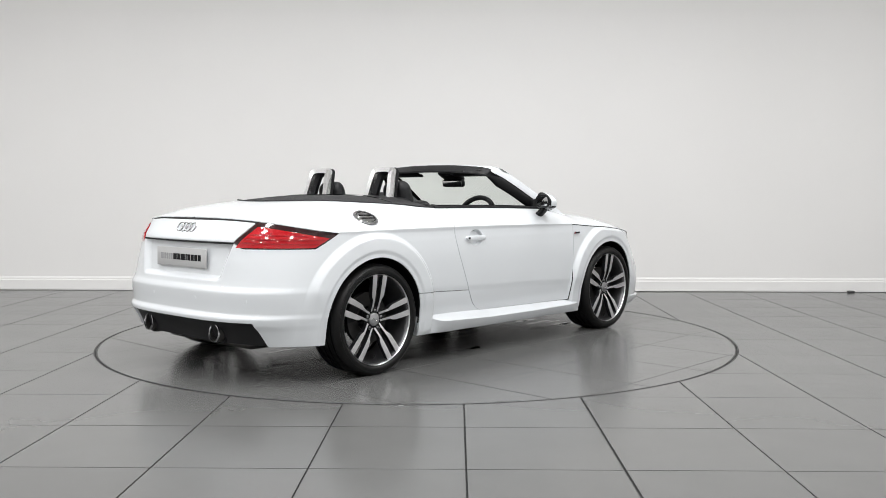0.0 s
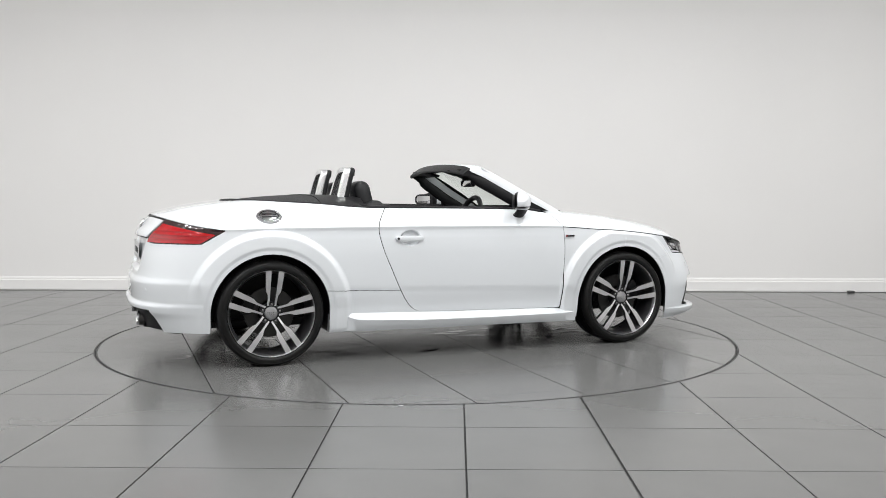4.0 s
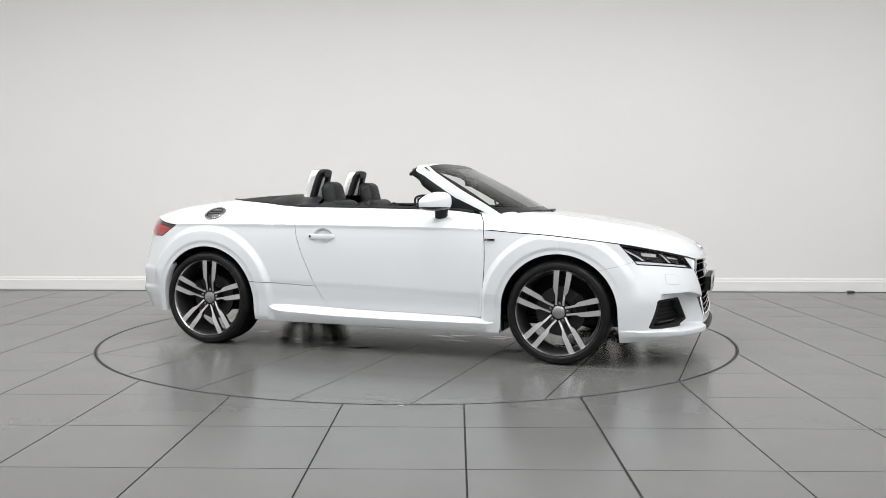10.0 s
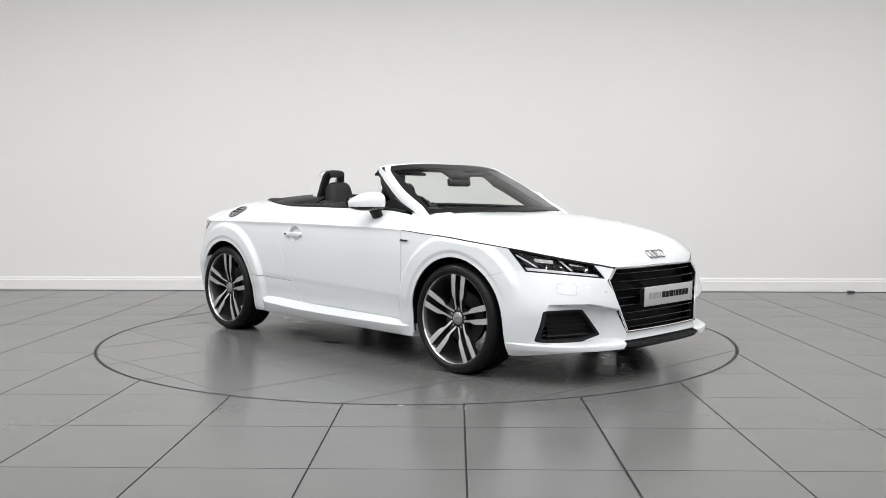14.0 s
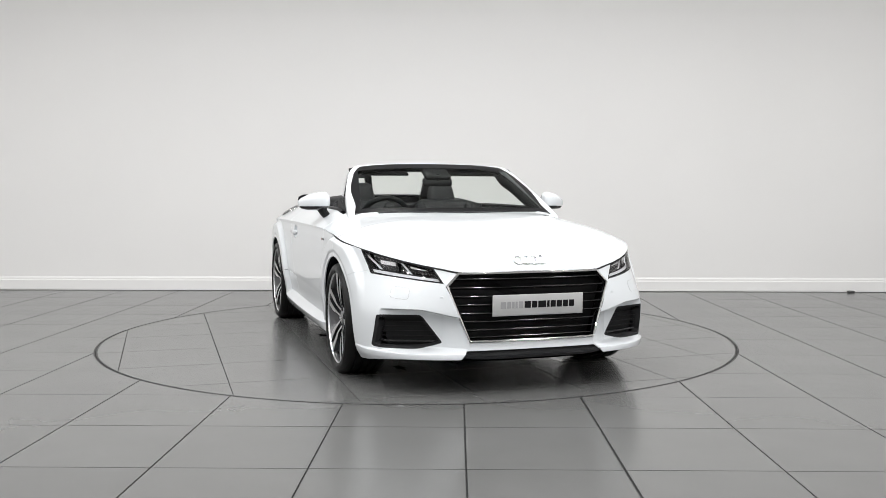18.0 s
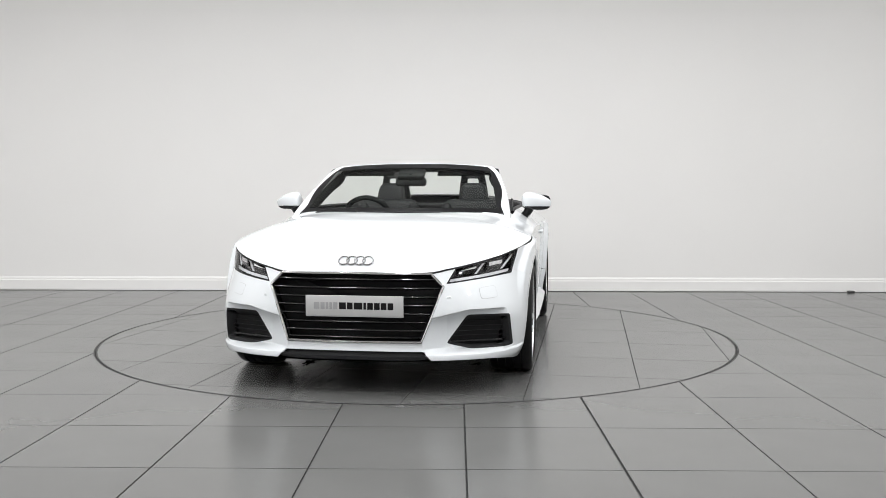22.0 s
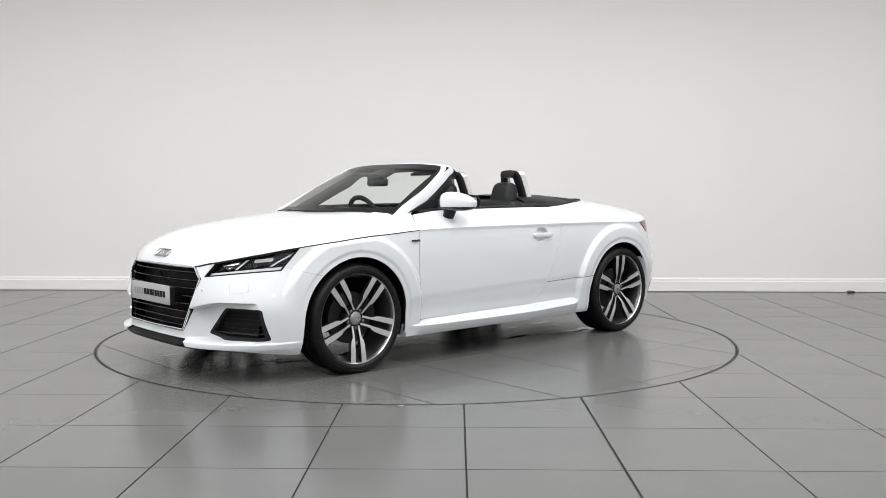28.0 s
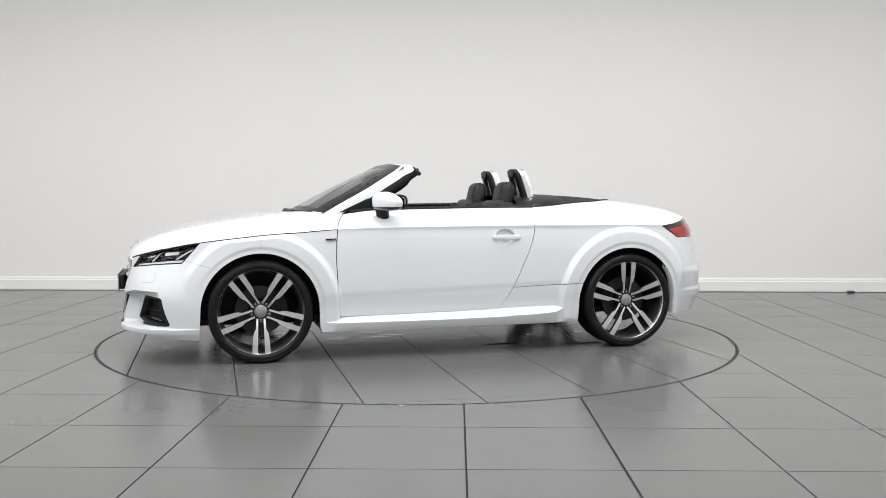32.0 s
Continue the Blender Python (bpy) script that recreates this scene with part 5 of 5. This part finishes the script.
def clipped(poly, radius, keep_inside):
    """Clip a square against the turntable's circle."""
    out = []
    for (ax, ay), (bx, by) in zip(poly, poly[1:] + poly[:1]):
        n = 12
        for k in range(n):
            out.append((ax + (bx - ax) * k / n, ay + (by - ay) * k / n))
    ok = [(math.hypot(*p) <= radius) == keep_inside for p in out]
    if all(ok):
        return None
    if not any(ok):
        return []
    res = []
    for i, p in enumerate(out):
        q, okq = out[(i + 1) % len(out)], ok[(i + 1) % len(out)]
        if ok[i]:
            res.append(p)
        if ok[i] != okq:
            a, b = (p, q) if ok[i] else (q, p)
            for _ in range(20):
                m = ((a[0] + b[0]) / 2, (a[1] + b[1]) / 2)
                a, b = (m, b) if (math.hypot(*m) <= radius) == keep_inside else (a, m)
            res.append(("edge", a))
    flat = []
    for i, p in enumerate(res):
        if p[0] != "edge":
            flat.append(p)
            continue
        flat.append(p[1])
        nxt = res[(i + 1) % len(res)]
        if nxt[0] == "edge":
            a0, a1 = math.atan2(p[1][1], p[1][0]), math.atan2(nxt[1][1], nxt[1][0])
            d = (a1 - a0 + math.pi) % (2 * math.pi) - math.pi
            for k in range(1, 8):
                flat.append((radius * math.cos(a0 + d * k / 8), radius * math.sin(a0 + d * k / 8)))
    return flat


floor = setting("floor", box(0, (BACK_Y + WY) / 2, -0.11, 2 * HALF_W, WY - BACK_Y, 0.2), GROUT, "grey tiled showroom floor with dark joints", "floor")
floor.matrix_world = room_m
full = tile_mesh(PITCH - 0.0075, PITCH_Y - 0.006)
x_line, y_line = 0.318, -3.347
for i in range(-9, 9):
    for j in range(-3, 11):
        cx, cy = x_line + (i + 0.5) * PITCH, y_line + (j + 0.5) * PITCH_Y
        if cy > WY + 0.3:
            continue
        w2, d2 = (PITCH - 0.0075) / 2, (PITCH_Y - 0.006) / 2
        top = min(cy + d2, WY - 0.001)
        x0, x1 = cx - w2 + 0.002 * (i == 1), cx + w2 - 0.002 * (i == 0)      # one joint is wider than the rest
        square = [(x0, cy - d2), (x1, cy - d2), (x1, top), (x0, top)]
        out = clipped(square, DISC_R + 0.012, False)
        if out is None and i in (0, 1):
            out = square
        if out is None and top < cy + d2 - 1e-6:
            out = square
        if out is None:
            ob = new("tile", full)
            ob.parent, ob.location = floor, (cx, cy, 0)
        elif len(out) > 2:
            bm = prism([(a - cx, b - cy) for a, b in out], 0.012, "z", -0.012)
            ob = part("tile", bm, TILE, floor, smooth=False)
            ob.location = (cx, cy, 0)

# the tiles far out to the sides and behind the camera, joined
vs, fs = [], []
for i in range(-14, 14):
    for j in range(-14, 11):
        if -9 <= i < 9 and j >= -3:
            continue
        ax, bx = max(x_line + i * PITCH + 0.0035, -HALF_W + 0.002), min(x_line + (i + 1) * PITCH - 0.0035, HALF_W - 0.002)
        ay, by = max(y_line + j * PITCH_Y + 0.002, BACK_Y + 0.002), min(y_line + (j + 1) * PITCH_Y - 0.002, WY - 0.002)
        if bx - ax < 0.01 or by - ay < 0.01:
            continue
        k = len(vs)
        vs += [(ax, ay, 0), (bx, ay, 0), (bx, by, 0), (ax, by, 0), (ax, ay, -0.012), (bx, ay, -0.012), (bx, by, -0.012), (ax, by, -0.012)]
        fs += [[k, k + 1, k + 2, k + 3]] + [[k + a, k + a + 4, k + (a + 1) % 4 + 4, k + (a + 1) % 4] for a in range(4)]
field = link("tile_field", vs, fs, TILE, floor)
tagged(field, "grey floor tiles in the far parts of the room", kind="stuff")

table = new("turntable")
tagged(table, "round grey tiled car turntable flush with the floor", "turntable")
base = part("deck", lathe([(0.001, -0.008), (DISC_R - 0.003, -0.008), (DISC_R - 0.003, -0.09)], 128, "z"), GROUT, table, smooth=False)
ring = part("edge_ring", lathe([(DISC_R - 0.010, -0.02), (DISC_R - 0.010, 0.0005), (DISC_R - 0.004, 0.0005), (DISC_R - 0.004, -0.02)], 160, "z"), STEEL, table, "dark steel rim of the turntable")
dfull = tile_mesh(0.607, 0.6035)
tilt = radians(-0.9)
for i in range(-5, 5):
    for j in range(-5, 5):
        cx, cy = 0.160 + (i + 0.5) * 0.613, 0.326 + (j + 0.5) * 0.609
        w2 = 0.3025
        square = [(cx - w2, cy - w2), (cx + w2, cy - w2), (cx + w2, cy + w2), (cx - w2, cy + w2)]
        out = clipped(square, DISC_R - 0.012, True)
        if out is None:
            ob = new("tile", dfull)
        elif len(out) > 2:
            ob = part("tile", prism([(a - cx, b - cy) for a, b in out], 0.012, "z", -0.012), TILE, None, smooth=False)
        else:
            continue
        ob.parent = table
        ob.matrix_local = Matrix.Rotation(tilt, 4, "Z") @ Matrix.Translation((cx, cy, 0))
# standing water left by the wash
rng = random.Random(4)
drops = [(wx, wy, wr * 0.42, 1.7, 0.8) for wx, wy, wr in WET]
drops += [(wx + rng.uniform(-0.16, 0.16), wy + rng.uniform(-0.16, 0.16), wr * rng.uniform(0.10, 0.28), 1.7, 0.8) for wx, wy, wr in WET for _k in range(5)]
drops += [(rng.uniform(-1.25, 1.35), rng.uniform(-0.72, 0.72), rng.uniform(0.025, 0.055), rng.uniform(1.6, 3.0), rng.uniform(0.5, 0.9)) for _k in range(36)]
for wx, wy, wr, long, wide in drops:
    pts = []
    ph = [rng.uniform(0, 6.28) for _k in range(4)]
    for k in range(28):
        a = 2 * math.pi * k / 28
        rr = wr * (1 + 0.35 * math.sin(2 * a + ph[0]) + 0.22 * math.sin(3 * a + ph[1]) + 0.16 * math.sin(5 * a + ph[2]) + 0.08 * math.sin(9 * a + ph[3]))
        pts.append((wx + rr * math.cos(a) * long, wy + rr * math.sin(a) * wide))
    part("puddle", prism(pts, 0.0005, "z", 0.0002), WATER, table, "small dark puddle of water", smooth=False)
# the steel frame round the pit
tagged(part("floor_trim", lathe([(DISC_R + 0.004, -0.02), (DISC_R + 0.004, 0.0), (DISC_R + 0.009, 0.0), (DISC_R + 0.009, -0.02)], 160, "z"), STEEL, None), "dark steel ring set in the floor round the turntable", "trim", kind="structure")


# small things on the floor
stop = part("door_stop", box(0, 0, 0.012, 0.07, 0.05, 0.024, 0.010, 3), STEEL, None)
stop.matrix_world = pose(4.60, 2.86, 0.0, 0, 0, -1.4)
tagged(stop, "small dark grey rounded stop by the skirting board", "door stop")
clip_ob = part("floor_clip", box(0, 0, 0.002, 0.028, 0.016, 0.004, 0.0015, 2), SATIN, None)
clip_ob.matrix_world = pose(-0.055, -2.312, 0.0)
tagged(clip_ob, "tiny pale metal clip beside the turntable rim", "clip")

# ---------------------------------------------------------------- what moves
def heading(t):
    return 47.32 - 6.6469 * t


def motions():
    rows_table, rows_car = [], []
    for k in range(33):
        a = radians(heading(k))
        rows_table.append((float(k), pose(0, 0, 0, 0, 0, heading(k))))
        rows_car.append((float(k), pose(OX * math.cos(a) - OY * math.sin(a), OX * math.sin(a) + OY * math.cos(a), 0, 0, 0, heading(k))))
    walk(table, rows_table)
    walk(car, rows_car)


motions()
